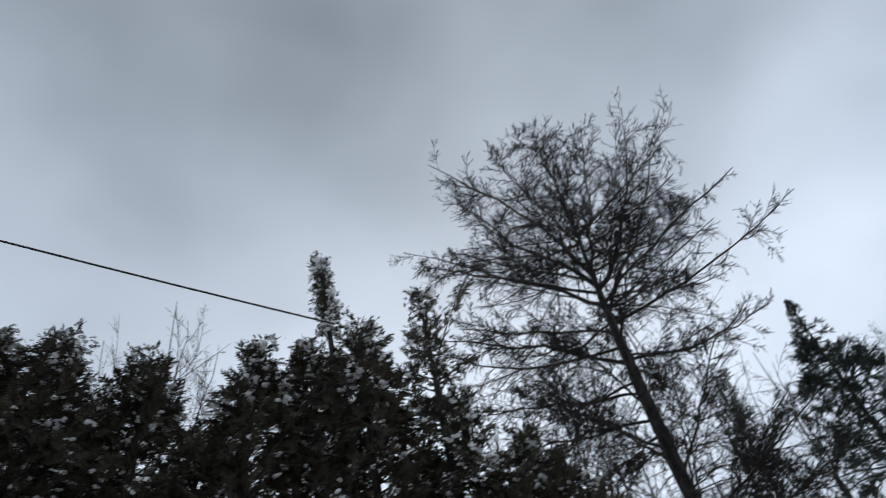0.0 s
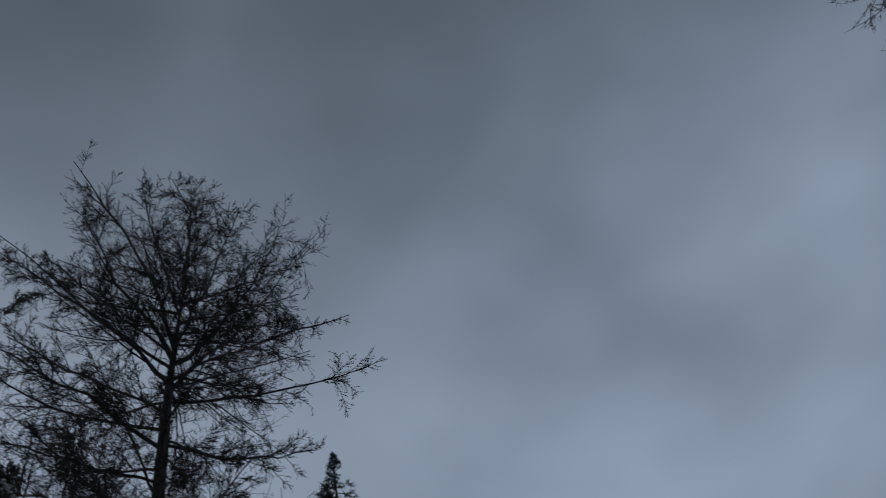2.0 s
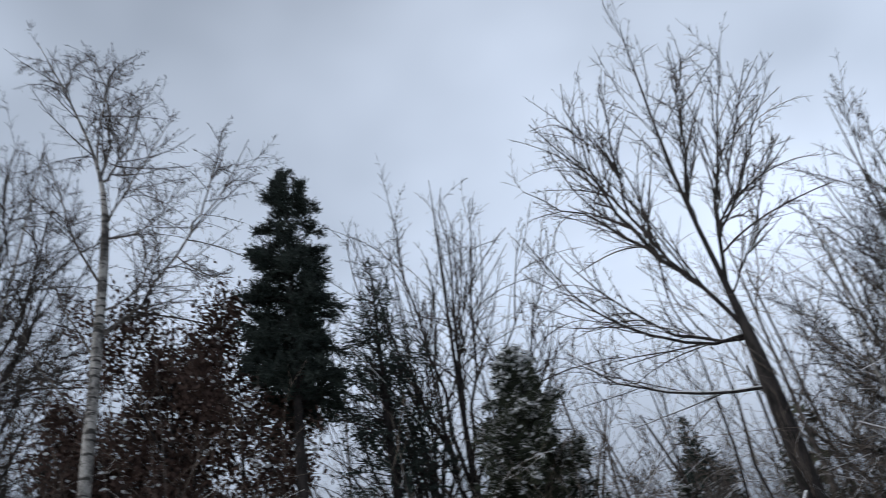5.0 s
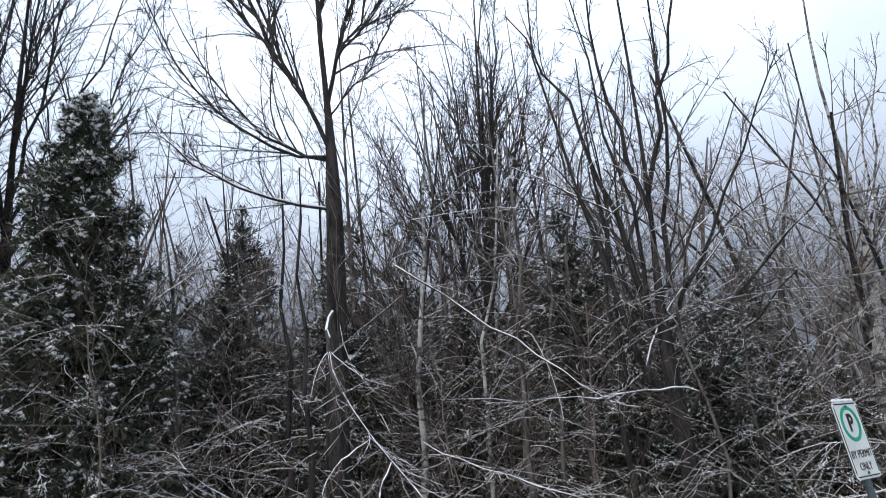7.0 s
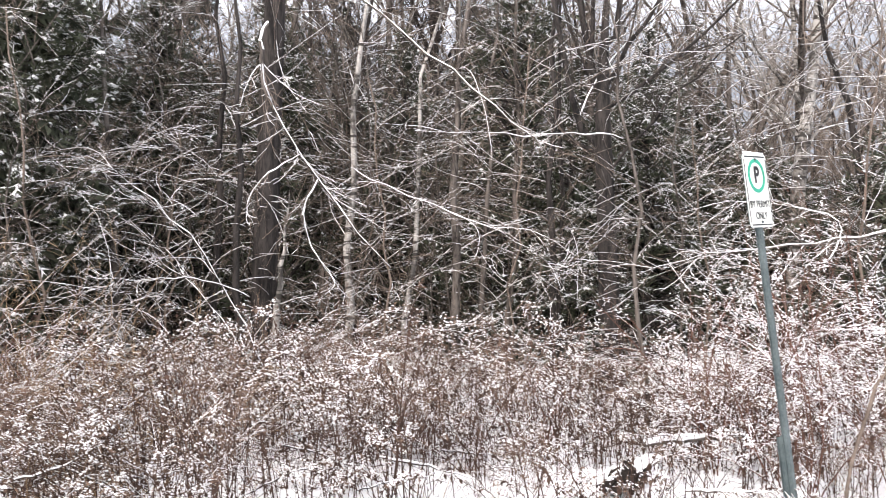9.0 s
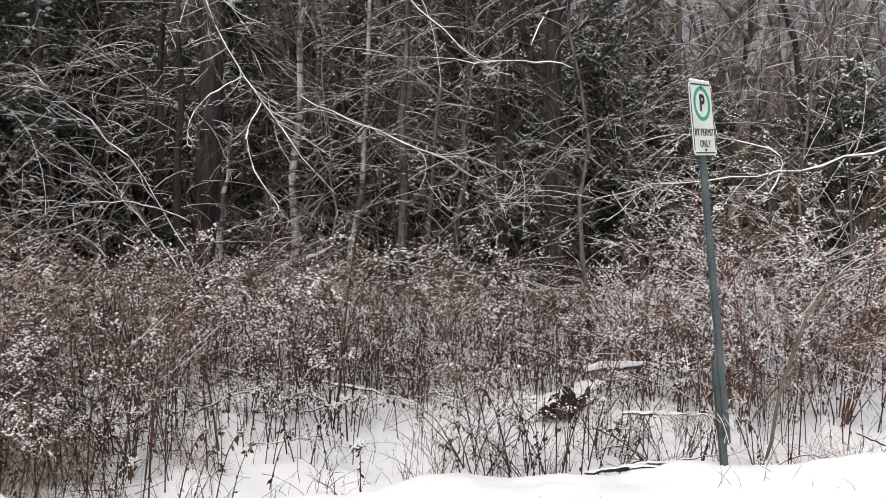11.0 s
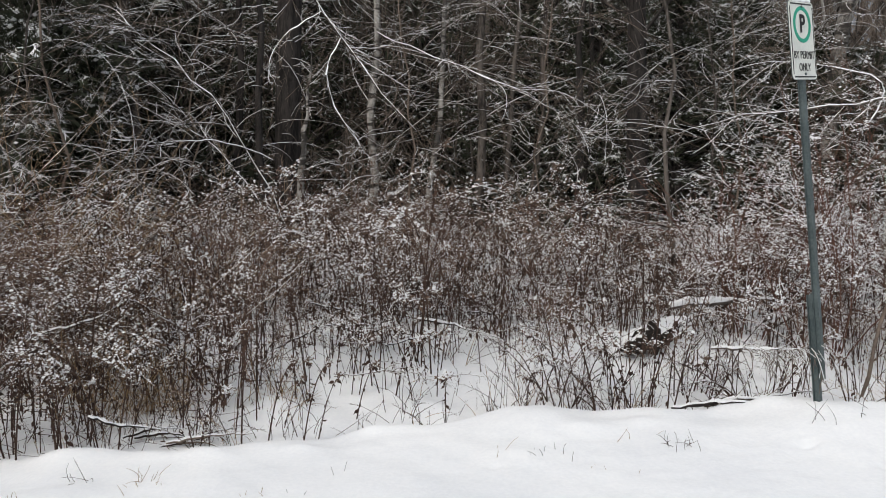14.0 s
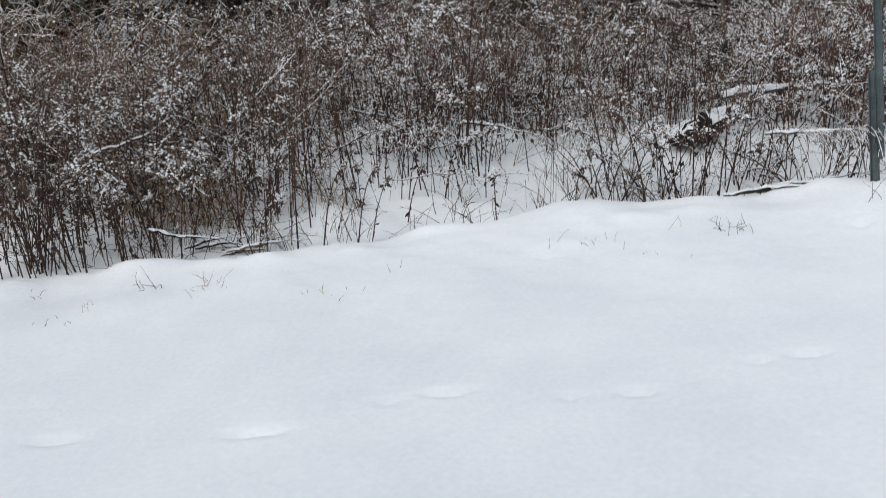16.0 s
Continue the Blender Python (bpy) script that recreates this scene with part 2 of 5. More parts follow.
def grow(P, R, n, rng, t=(0.2, 1.0), angle=(30, 60), size=(0.4, 0.6), k=4, up=0.05, wob=0.12, thin=0.5, flat=0.0, least=0.003, short=0.55):
    """n side shoots on each line of P."""
    idx = np.repeat(np.arange(len(P)), n)
    q = P[idx]
    tt = rng.uniform(*t, len(idx))
    start, tan = along(q, tt)
    side = rng.normal(size=(len(idx), 3))
    side[:, 2] *= 1 - flat
    side = unit(side - tan * (side * tan).sum(-1, keepdims=True))
    a = np.radians(rng.uniform(*angle, len(idx)))[:, None]
    long = np.linalg.norm(np.diff(q, axis=1), axis=-1).sum(1)
    length = long * rng.uniform(*size, len(idx)) * (1 - short * tt)
    r = np.maximum(np.minimum((R[idx, 0] + (R[idx, 1] - R[idx, 0]) * tt) * thin, 0.8 * least + 0.0055 * length), least)
    return strand(start, tan * np.cos(a) + side * np.sin(a), length, k, up, wob, rng), np.stack([r, np.maximum(r * 0.4, least * 0.6)], 1)


def bend(points, k):
    """A smooth line of k points through a few."""
    p = np.asarray(points, float)
    t, s = np.linspace(0, 1, len(p)), np.linspace(0, 1, k)
    q = np.stack([np.interp(s, t, p[:, c]) for c in range(3)], 1)
    for _ in range(3):
        q[1:-1] = (q[:-2] + 2 * q[1:-1] + q[2:]) / 4
    return q


def stamp(form, at, x, y, z, size):
    """Copies of a small form (vertices, faces) set on the axes x, y, z at many places."""
    v, f = form
    out = at[:, None] + (v[None, :, :1] * x[:, None] + v[None, :, 1:2] * y[:, None] + v[None, :, 2:] * z[:, None]) * size[:, None, None]
    g = (np.arange(len(at)) * len(v))[:, None, None] + f[None]
    return out.reshape(-1, 3), g.reshape(-1, f.shape[1])


def axes_of(way, rng, roll=1.0):
    x = unit(way)
    y = unit(np.cross(np.broadcast_to((0, 0, 1.0), x.shape) + 0.01, x))
    z = np.cross(x, y)
    a = rng.normal(0, roll, len(x))[:, None]
    return x, y * np.cos(a) + z * np.sin(a), z * np.cos(a) - y * np.sin(a)


def lobe(px, ang, length, foot, dz):
    """A pointed lobe that grows out of the axis of a spray."""
    return [(px - foot, 0, 0), (px + foot, 0, -0.02), (px + math.cos(ang) * length, math.sin(ang) * length, dz)]


def fan_form(pairs, foot):
    """A flat drooping cedar spray with a toothed outline."""
    v = [(0.1, -0.07, 0), (0.1, 0.07, 0), (1.0, 0, -0.14)]
    for i, p in enumerate(pairs):
        for s in (-1, 1):
            v += lobe(p + 0.05 * s, s * (0.85 - 0.3 * p), 0.56 - 0.34 * p, foot, -0.12 - 0.05 * (i % 2))
    return np.array(v), np.arange(len(v)).reshape(-1, 3)


def sprig_form():
    """A thin cedar sprig: an axis and two side tips."""
    v = [(0, -0.045, 0), (0, 0.045, 0), (1.0, 0, -0.10)] + lobe(0.28, 0.75, 0.5, 0.085, -0.1) + lobe(0.5, -0.7, 0.42, 0.08, -0.1)
    return np.array(v), np.arange(len(v)).reshape(-1, 3)


def brush_form():
    """A spruce shoot: needles round an axis."""
    r, v = random.Random(3), []
    for i in range(10):
        p, a = i / 10, i * 2.4
        d = np.array([0.18 + r.uniform(0, 0.08), math.cos(a) * 0.2, math.sin(a) * 0.2])
        n = np.array([0, -math.sin(a), math.cos(a)]) * 0.05
        b = np.array([p, 0, 0])
        v += [b - n, b + n, b + d]
    return np.array(v), np.arange(30).reshape(-1, 3)


def pad_form(n):
    """A small cushion of snow."""
    r, v = random.Random(5), [(0, 0, 0.42), (0, 0, -0.3)]
    for i in range(n):
        a, q = i * 2 * math.pi / n, r.uniform(0.42, 0.64)
        v.append((math.cos(a) * q * 1.25, math.sin(a) * q, r.uniform(-0.16, 0.12)))
    f = []
    for i in range(n):
        a, b = 2 + i, 2 + (i + 1) % n
        f += [(0, a, b), (1, b, a)]
    return np.array(v), np.array(f)


def leaf_form():
    return np.array([(0, 0, 0), (0.5, 0.24, -0.1), (1, 0, -0.3), (0.5, -0.24, -0.1)]), np.array([(0, 2, 1), (0, 3, 2)])


FAN, TUFT, BRUSH, LEAF = fan_form((0.1, 0.3, 0.5, 0.7), 0.10), fan_form((0.16, 0.42, 0.68), 0.13), brush_form(), leaf_form()
SPRIG = sprig_form()
PAD, FLECK, TINY = pad_form(7), pad_form(4), pad_form(3)


def snow_along(sets, rng, share=0.75, swell=1.0, lift=0.9):
    """Ridges of snow lying on the flatter of the given shoots."""
    blocks = []
    for P, R in sets:
        slope = np.abs(unit(P[:, -1] - P[:, 0])[:, 2])
        keep = (slope < 0.75) & (rng.random(len(P)) < share)
        if keep.any():
            blocks.append(tubes(P[keep], np.maximum(R[keep], 0.0019), 4, lift, swell))
    return blocks


def pads_at(at, rng, low, high, form=None):
    n = len(at)
    way = np.stack([rng.normal(size=n), rng.normal(size=n), rng.normal(0, 0.15, n)], 1)
    x = unit(way)
    y = unit(np.cross(np.broadcast_to((0, 0, 1.0), x.shape), x))
    return stamp(form or FLECK, at, x, y, np.cross(x, y), rng.uniform(low, high, n))


# ---- ground ----
def crest_line(x):
    """Where the bank's top runs."""
    return 4.72 + 0.08 * x + 0.15 * np.minimum(0, x + 0.3)


def ground_height(x, y):
    """Snow: a level verge, a low bank along its edge, the rough field behind, a rise under the wood."""
    crest = crest_line(x) + 0.07 * np.sin(1.7 * x + 0.6) + 0.03 * np.sin(5.1 * x)
    top = np.clip(0.05 + 0.05 * x, -0.07, 0.20) + 0.018 * np.sin(3.3 * x + 1) + 0.012 * np.sin(8.3 * x)
    verge = 0.015 * x.clip(-6, 6)
    s = y - crest
    rise = np.exp(-(np.minimum(s, 0) / 0.62) ** 2)
    front = verge + (top - verge) * rise
    back = top - (top + 0.12) * (1 - np.exp(-(np.maximum(s, 0) / 0.20) ** 2))
    field = -0.04 + 0.05 * np.sin(1.1 * x + 0.4 * y) + 0.04 * np.sin(2.3 * y - 0.7 * x) + 0.13 * np.clip(y - 5.2, 0, 4.5)
    w = np.clip((s - 0.2) / 0.8, 0, 1)
    return np.where(s < 0, front, back * (1 - w) + np.minimum(field, back + 1) * w)


def build_ground():
    def axis(near, step, far):
        a = np.arange(near[0], near[1] + step / 2, step)
        g = near[1] + np.cumsum(np.geomspace(step * 1.6, far, 26))
        h = near[0] - np.cumsum(np.geomspace(step * 1.6, far, 26))
        return np.concatenate([h[::-1], a, g])
    X, Y = np.meshgrid(axis((-4.2, 4.2), 0.04, 90), axis((1.4, 6.6), 0.026, 90))
    Z = ground_height(X, Y)
    near = np.exp(-((X / 12) ** 2 + ((Y - 4) / 9) ** 2))
    rough = np.array([noise.noise((x * 2.2, y * 2.2, 0)) * 0.022 + noise.noise((x * 6, y * 6, 3)) * 0.012 + noise.noise((x * 17, y * 17, 5)) * 0.004 for x, y in zip(X.ravel(), Y.ravel())]).reshape(X.shape)
    Z = Z + rough * np.where(Y > 4.2, 1.0, np.clip(0.15 + (Y - 3.2) * 0.85, 0.15, 1.0)) * near
    # old, half-filled tracks across the verge
    for cx, cy, long, deep in ((-1.75, 2.49, 0.20, 0.016), (-1.05, 2.52, 0.24, 0.02), (-0.40, 2.77, 0.17, 0.02), (-0.60, 2.71, 0.10, 0.012),
                               (0.04, 2.72, 0.08, 0.016), (0.28, 2.74, 0.13, 0.02), (0.93, 3.0, 0.14, 0.018), (0.74, 2.95, 0.07, 0.012),
                               (0.0, 4.1, 0.06, 0.01), (1.6, 4.35, 0.10, 0.016), (1.9, 4.1, 0.09, 0.012)):
        Z -= 1.5 * deep * np.exp(-(((X - cx) / (long * 0.5)) ** 2 + ((Y - cy - 0.10 * (X - cx)) / 0.026) ** 2) ** 2)
    Z += 0.13 * np.exp(-((X - 1.3) / 0.34) ** 2 - ((Y - 6.2) / 0.24) ** 2)
    lump = np.random.default_rng(90)
    for cx in lump.uniform(-4, 4, 60):
        cy, w = crest_line(cx) - 0.02 + lump.normal(0, 0.10), lump.uniform(0.04, 0.13)
        Z += lump.uniform(0.006, 0.026) * np.exp(-((X - cx) / (w * 1.5)) ** 2 - ((Y - cy) / w) ** 2)
    for cx, cy in zip(lump.uniform(-4, 4, 70), lump.uniform(5.0, 6.6, 70)):
        w = lump.uniform(0.06, 0.2)
        Z += lump.uniform(0.02, 0.09) * np.exp(-((X - cx) / (w * 1.4)) ** 2 - ((Y - cy) / w) ** 2)
    ny, nx = X.shape
    i = (np.arange(ny - 1)[:, None] * nx + np.arange(nx - 1)[None]).ravel()
    f = np.stack([i, i + 1, i + nx + 1, i + nx], 1)
    ob = part("ground", [(np.stack([X, Y, Z], -1), f)], M_SNOW, None, "fresh white snow over a verge, a low bank and the field", True)
    tagged(ob, "", "snow", "", "structure")


build_ground()


def base_at(x, y, turn=0.0):
    return pose(x, y, float(ground_height(np.array(float(x)), np.array(float(y)))) - 0.05, 0, 0, turn)


# ---- bare trees ----
def deep_at(x, y, turn):
    return pose(x, y, -0.08, 0, 0, turn)


def bare_tree(name, place, turn, trunk, limbs, radius, label, seed, bark=None, twig=None, bow=0.3, orders=((8, 6, 0.55), (8, 5, 0.5), (5, 4, 0.5)),
              angle=(25, 50), up=0.10, snow=0.0, group="", droop=0.0, limb_r=0.45, tips=0.003, twig_snow=0.0, spread=1.0, fade=0.7, wob=0.10, limb_mat=None, first=None, taper=0.85, bold=1.0, leader=0.0):
    """A leafless tree: a trunk through a few points, its main limbs (height on the trunk, then right, back and height of the tip;
    or the limb it springs from, -1 the trunk, and where, the middle's right and height, then the tip), and finer orders."""
    rng = np.random.default_rng(seed)
    tree = thing(name, deep_at(*place, turn), label, "tree", group)
    T = bend(trunk, 16)
    s = np.linspace(0, 1, 16)
    part("trunk", [tubes(T[None], (radius * (1 - s) ** 0.9 * (1 - 0.45 * np.clip((s - 0.45) / 0.2, 0, 1)) + 0.005)[None], 9)], bark or M_BARK, tree, "", True)
    lines = []
    for row in limbs:
        if len(row) == 4:
            h, r, b, top = row
            c = np.array([np.interp(h, T[:, 2], T[:, a]) for a in (0, 1)] + [h])
            tip = c + (np.array((r, b, top), float) - c) * spread
            mid = c + (tip - c) * (0.5, 0.5, 0.5 - bow * 0.5)
        else:
            k, h, mr, mh, r, b, top = row
            c = along(lines[k][None], np.array([h]))[0][0] if k >= 0 else np.array([np.interp(h, T[:, 2], T[:, a]) for a in (0, 1)] + [h])
            tip = c + (np.array((r, b, top), float) - c) * spread
            mid = 2 * (c + (np.array((mr, (c[1] + b) / 2, mh)) - c) * spread) - (c + tip) / 2
        s = np.linspace(0, 1, 9)[:, None]
        line = c * (1 - s) ** 2 + 2 * mid * s * (1 - s) + tip * s**2
        line[1:-1] += rng.normal(0, 0.022, (7, 3)) * np.linalg.norm(tip - c) / 2.5
        lines.append(line)
    L = np.array(lines)
    long = np.linalg.norm(L[:, -1] - L[:, 0], axis=1)
    R0 = np.minimum(radius * limb_r, (0.006 + 0.0054 * long) * bold)
    RL = np.stack([R0, np.full(len(L), max(0.005 * bold, tips * 1.4))], 1)
    for i in range(len(L)):
        part("limb", [tubes(L[i:i + 1], RL[i:i + 1], 6)], limb_mat or bark or M_BARK, tree, "", True)
    sets, P, R = [], L, RL
    if leader:
        top = np.stack([np.interp(np.linspace(leader, 1, 9), np.linspace(0, 1, 16), T[:, a]) for a in range(3)], 1)
        P, R = np.concatenate([L, top[None]]), np.concatenate([RL, [[0.02, 0.005]]])
    for i, (n, k, size) in enumerate(orders):
        P, R = grow(P, R, n, rng, (0.12 if i == 0 else 0.08, 0.96), (first or angle) if i == 0 else angle, (size * 0.7, size * 1.2), k, up if i < 2 else up * 0.6 - droop, wob, 0.62, 0.0, tips * (1.0, 0.85, 0.7)[i], fade if i == 0 else taper)
        sets.append((P, R))
    part("twig_crown", [tubes(p, r, 4 if i == 0 else 3) for i, (p, r) in enumerate(sets)], twig or M_TWIG, tree, "", False, "stuff")
    if snow:
        blocks = snow_along([(L, RL)] + sets[:2], rng, snow)
        if twig_snow:
            blocks += snow_along(sets[2:], rng, twig_snow)
        part("snow", blocks, M_SNOWTUFT, tree, "white snow lying on the branches", False, "stuff")
    return tree


def fir(name, place, turn, height, radius, seed, label, bare=0.12, needles=4200, ragged=0.2, snow=0.0, tip=0.25, lean=(0, 0), spray=0.34, power=0.8, mat=None, form=None, group="", droop=-0.05, pad=(0.05, 0.13), rise=(0.0, 0.5), crest=0.6, tufts=0.0, core=0):
    """An evergreen: trunk, whorled boughs and a crown of many small sprays."""
    rng = np.random.default_rng(seed)
    tree = thing(name, deep_at(*place, turn), label, "tree", group)
    T = bend([(0, 0, 0), (lean[0] * 0.4, lean[1] * 0.4, height * 0.5), (*lean, height)], 12)
    part("trunk", [tubes(T[None], np.array([[0.035 + height * 0.011, 0.008]]), 8)], M_DARK, tree, "", True)
    nb = int((30 * (1 + 0.5 * radius) if form is SPRIG else 36 if form is BRUSH else 15) * height * (1 - bare))
    t = bare + (1 - bare) * rng.random(nb) ** 0.9
    start, _ = along(np.repeat(T[None], nb, 0), t)
    a = rng.random(nb) * 2 * np.pi
    reach = radius * ((1 - t) / (1 - bare)) ** power * rng.uniform(1 - ragged * 1.6, 1 + ragged, nb) + 0.12 * tip
    way = np.stack([np.cos(a), np.sin(a), rng.uniform(*rise, nb) + t * 0.5], 1)
    B = strand(start, way, reach * 1.05, 5, droop, 0.09, rng)
    RB = np.stack([0.006 + 0.010 * reach, np.full(nb, 0.004)], 1)
    S, RS = grow(B, RB, 4, rng, (0.3, 1.0), (30, 60), (0.3, 0.5), 3, droop, 0.12, 0.6, 0.6)
    owner = np.concatenate([np.arange(nb), np.repeat(np.arange(nb), 4)])
    part("bough_frame", [tubes(B[:, ::2], RB, 3)], M_DARK, tree, "", False, "stuff")
    src = np.concatenate([B[:, (0, 2, 4)] if form is BRUSH else B[:, 2:], S])
    w = np.concatenate([np.full(nb, 1.0), np.full(len(S), 1.1)])
    pick = rng.choice(len(src), needles, p=w / w.sum())
    at, way = along(src[pick], rng.random(needles) ** 0.8)
    way = unit(way + rng.normal(0, 0.42, way.shape) + (0, 0, 0.1 if form is BRUSH else -0.15))
    x, y, z = axes_of(way, rng, 0.7)
    size = spray * rng.uniform(0.55, 1.25, needles) * np.clip(reach[owner[pick]] / 0.6, 0.28, 1)
    top = np.tile(T[-1:], (14, 1)) - np.stack([np.zeros(14), np.zeros(14), rng.random(14) * crest], 1)
    tw = unit(rng.normal(0, 0.35, (14, 3)) + (0, 0, 1.0))
    tx, ty, tz = axes_of(tw, rng, 1.0)
    f = FAN if form is None else form
    inner = []
    if core:
        # broad sprays deep inside, which close the crown
        c = rng.integers(0, nb, core)
        ca, cw = along(B[c], rng.uniform(0.05, 0.72, core))
        inner.append(stamp(TUFT, ca, *axes_of(unit(cw + rng.normal(0, 0.6, cw.shape)), rng, 1.0), spray * rng.uniform(1.4, 2.4, core) * np.clip(reach[c] / 0.8, 0.4, 1)))
    part("crown", inner + [stamp(f, at, x, y, z, size), stamp(f, top, tx, ty, tz, np.full(14, spray * 0.4))], mat or M_CEDAR, tree, "", False, "stuff")
    if snow:
        flat = np.abs(z[:, 2]) * (0.4 + rng.random(len(at)))
        pick = np.argsort(-flat)[:int(needles * snow)]
        top = z[pick] * np.sign(z[pick, 2:])
        blocks = [stamp(f, at[pick] + top * 0.014 + (0, 0, 0.006), x[pick], y[pick], top, size[pick] * rng.uniform(0.5, 0.95, len(pick)))]
        if tufts:
            lie = rng.permutation(len(at))[:int(needles * tufts)]
            blocks.append(pads_at(at[lie] + way[lie] * 0.05, rng, *pad))
        part("snow", blocks, M_SNOWTUFT, tree, "white snow lying on the sprays", False, "stuff")
    return tree


# ---- the trees round the verge ----
rng = np.random.default_rng(10)
LARCH = [(-1, 12.0, 1.55, 11.9, 3.37, -0.8, 12.3), (-1, 12.2, 1.08, 14.0, 3.1, 0.6, 18.3), (-1, 12.5, 1.28, 13.1, 3.24, -0.5, 14.0), (-1, 12.9, 1.19, 15.1, 2.31, 1.0, 19.0),
         (-1, 13.4, 0.68, 14.9, 1.13, -0.9, 16.6), (-1, 14.9, 0.19, 17.4, -0.24, 0.3, 19.4), (-1, 13.3, -0.69, 15.4, -2.17, -0.8, 17.9), (-1, 12.3, -0.8, 13.8, -3.5, 0.5, 17.0),
         (-1, 12.8, -1.37, 13.4, -2.7, -1.4, 13.8), (-1, 11.0, -1.53, 12.4, -3.35, 0.2, 13.7), (-1, 11.1, 1.39, 11.25, 2.72, 0.9, 11.9), (-1, 11.4, -1.47, 11.3, -2.8, -1.0, 12.0),
         (-1, 13.0, -1.04, 15.8, -2.09, 1.0, 18.7), (-1, 14.2, -0.41, 16.0, -0.76, -0.9, 17.0)]
LARCH += [(float(h), float(2.5 * math.cos(a)), float(1.9 * math.sin(a)), float(h + 0.9 + 0.12 * max(0, h - 11) ** 1.5)) for h, a in zip(np.linspace(5.6, 14.8, 34), rng.permutation(34) * 2.4)]
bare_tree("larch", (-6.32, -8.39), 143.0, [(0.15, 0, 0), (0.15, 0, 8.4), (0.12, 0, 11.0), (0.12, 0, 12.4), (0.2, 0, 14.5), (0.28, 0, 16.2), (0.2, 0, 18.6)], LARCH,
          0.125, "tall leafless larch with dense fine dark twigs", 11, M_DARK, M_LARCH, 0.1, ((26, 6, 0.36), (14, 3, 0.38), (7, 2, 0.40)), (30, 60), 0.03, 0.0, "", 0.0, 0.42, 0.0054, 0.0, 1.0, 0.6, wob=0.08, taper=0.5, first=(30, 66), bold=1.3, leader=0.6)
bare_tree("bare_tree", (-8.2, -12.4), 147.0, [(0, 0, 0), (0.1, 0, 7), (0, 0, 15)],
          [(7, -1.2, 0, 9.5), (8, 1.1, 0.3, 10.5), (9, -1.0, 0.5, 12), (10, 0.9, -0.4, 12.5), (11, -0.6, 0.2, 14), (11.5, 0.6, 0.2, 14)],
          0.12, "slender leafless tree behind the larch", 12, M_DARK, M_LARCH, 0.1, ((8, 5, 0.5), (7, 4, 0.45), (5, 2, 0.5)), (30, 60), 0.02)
for px, py, turn, h, seed in ((-9.3, -8.6, 133, 12.0, 13), (-10.8, -7.4, 125, 11.6, 14), (0.9, -11.5, 175, 15.4, 15), (-0.6, -12.0, -177, 14.6, 20), (-6.6, -11.2, 150, 14.8, 16), (-5.4, -10.4, 153, 13.6, 17), (-7.8, -10.3, 143, 14.4, 18), (-8.8, -9.7, 138, 13.4, 19)):
    bare_tree("bare_tree", (px, py), turn, [(0, 0, 0), (0.1, 0, h * 0.5), (0, 0.1, h)],
              [(h * 0.4, -1.3, 0.1, h * 0.72), (h * 0.45, 1.2, 0.3, h * 0.75), (h * 0.55, -0.9, -0.4, h * 0.88), (h * 0.6, 0.9, 0.3, h * 0.92), (h * 0.7, 0.2, 0.6, h)],
              0.1, "leafless tree with fine dark twigs", seed, M_DARK, M_SLIM, 0.15, ((14, 5, 0.55), (11, 3, 0.45), (6, 2, 0.5)), (25, 55), 0.04)

bare_tree("birch", (-8.59, 5.12), 59.2, [(0, 0, 0), (0.0, 0, 5), (-0.02, 0, 8.8), (-0.02, 0, 9.8), (-0.14, 0, 10.7), (-0.35, 0, 11.3), (-0.75, 0, 12.3), (-1.3, 0, 13.4)],
          [(-1, 10.7, -0.16, 12.2, -0.46, 0.3, 13.6), (-1, 9.8, 0.24, 10.6, 0.85, -0.3, 12.0), (-1, 10.6, 0.17, 11.7, 0.38, 0.5, 13.5), (-1, 10.9, -0.24, 12.0, -0.06, -0.4, 12.8), (-1, 8.0, 0.95, 9.5, 2.01, 0.2, 12.1),
           (4, 0.6, 1.33, 10.6, 1.48, -0.4, 11.6), (-1, 8.8, -0.54, 9.7, -0.9, -0.5, 10.6), (-1, 9.6, 0.55, 10.2, 1.03, 0.6, 11.4), (-1, 8.4, 0.52, 8.9, 0.55, -0.6, 10.1), (-1, 12.3, -0.75, 13.0, -0.55, 0.3, 13.7),
           (-1, 7.9, 0.48, 8.5, 1.25, 0.3, 8.9), (-1, 7.7, -0.45, 8.6, -0.76, 0.5, 9.6), (4, 0.5, 1.26, 9.1, 1.63, -0.3, 8.9), (-1, 6.8, -0.6, 7.6, -1.1, 0.3, 8.6)],
          0.085, "pale-barked leafless birch with two leaders", 21, M_BIRCH, M_SLIM, 0.15, ((17, 7, 0.48), (13, 4, 0.38), (9, 2, 0.40)), (26, 60), 0.0, 0.0, "", 0.02, 0.5, 0.0030, limb_mat=M_BARK, first=(24, 55), fade=0.5, leader=0.6)
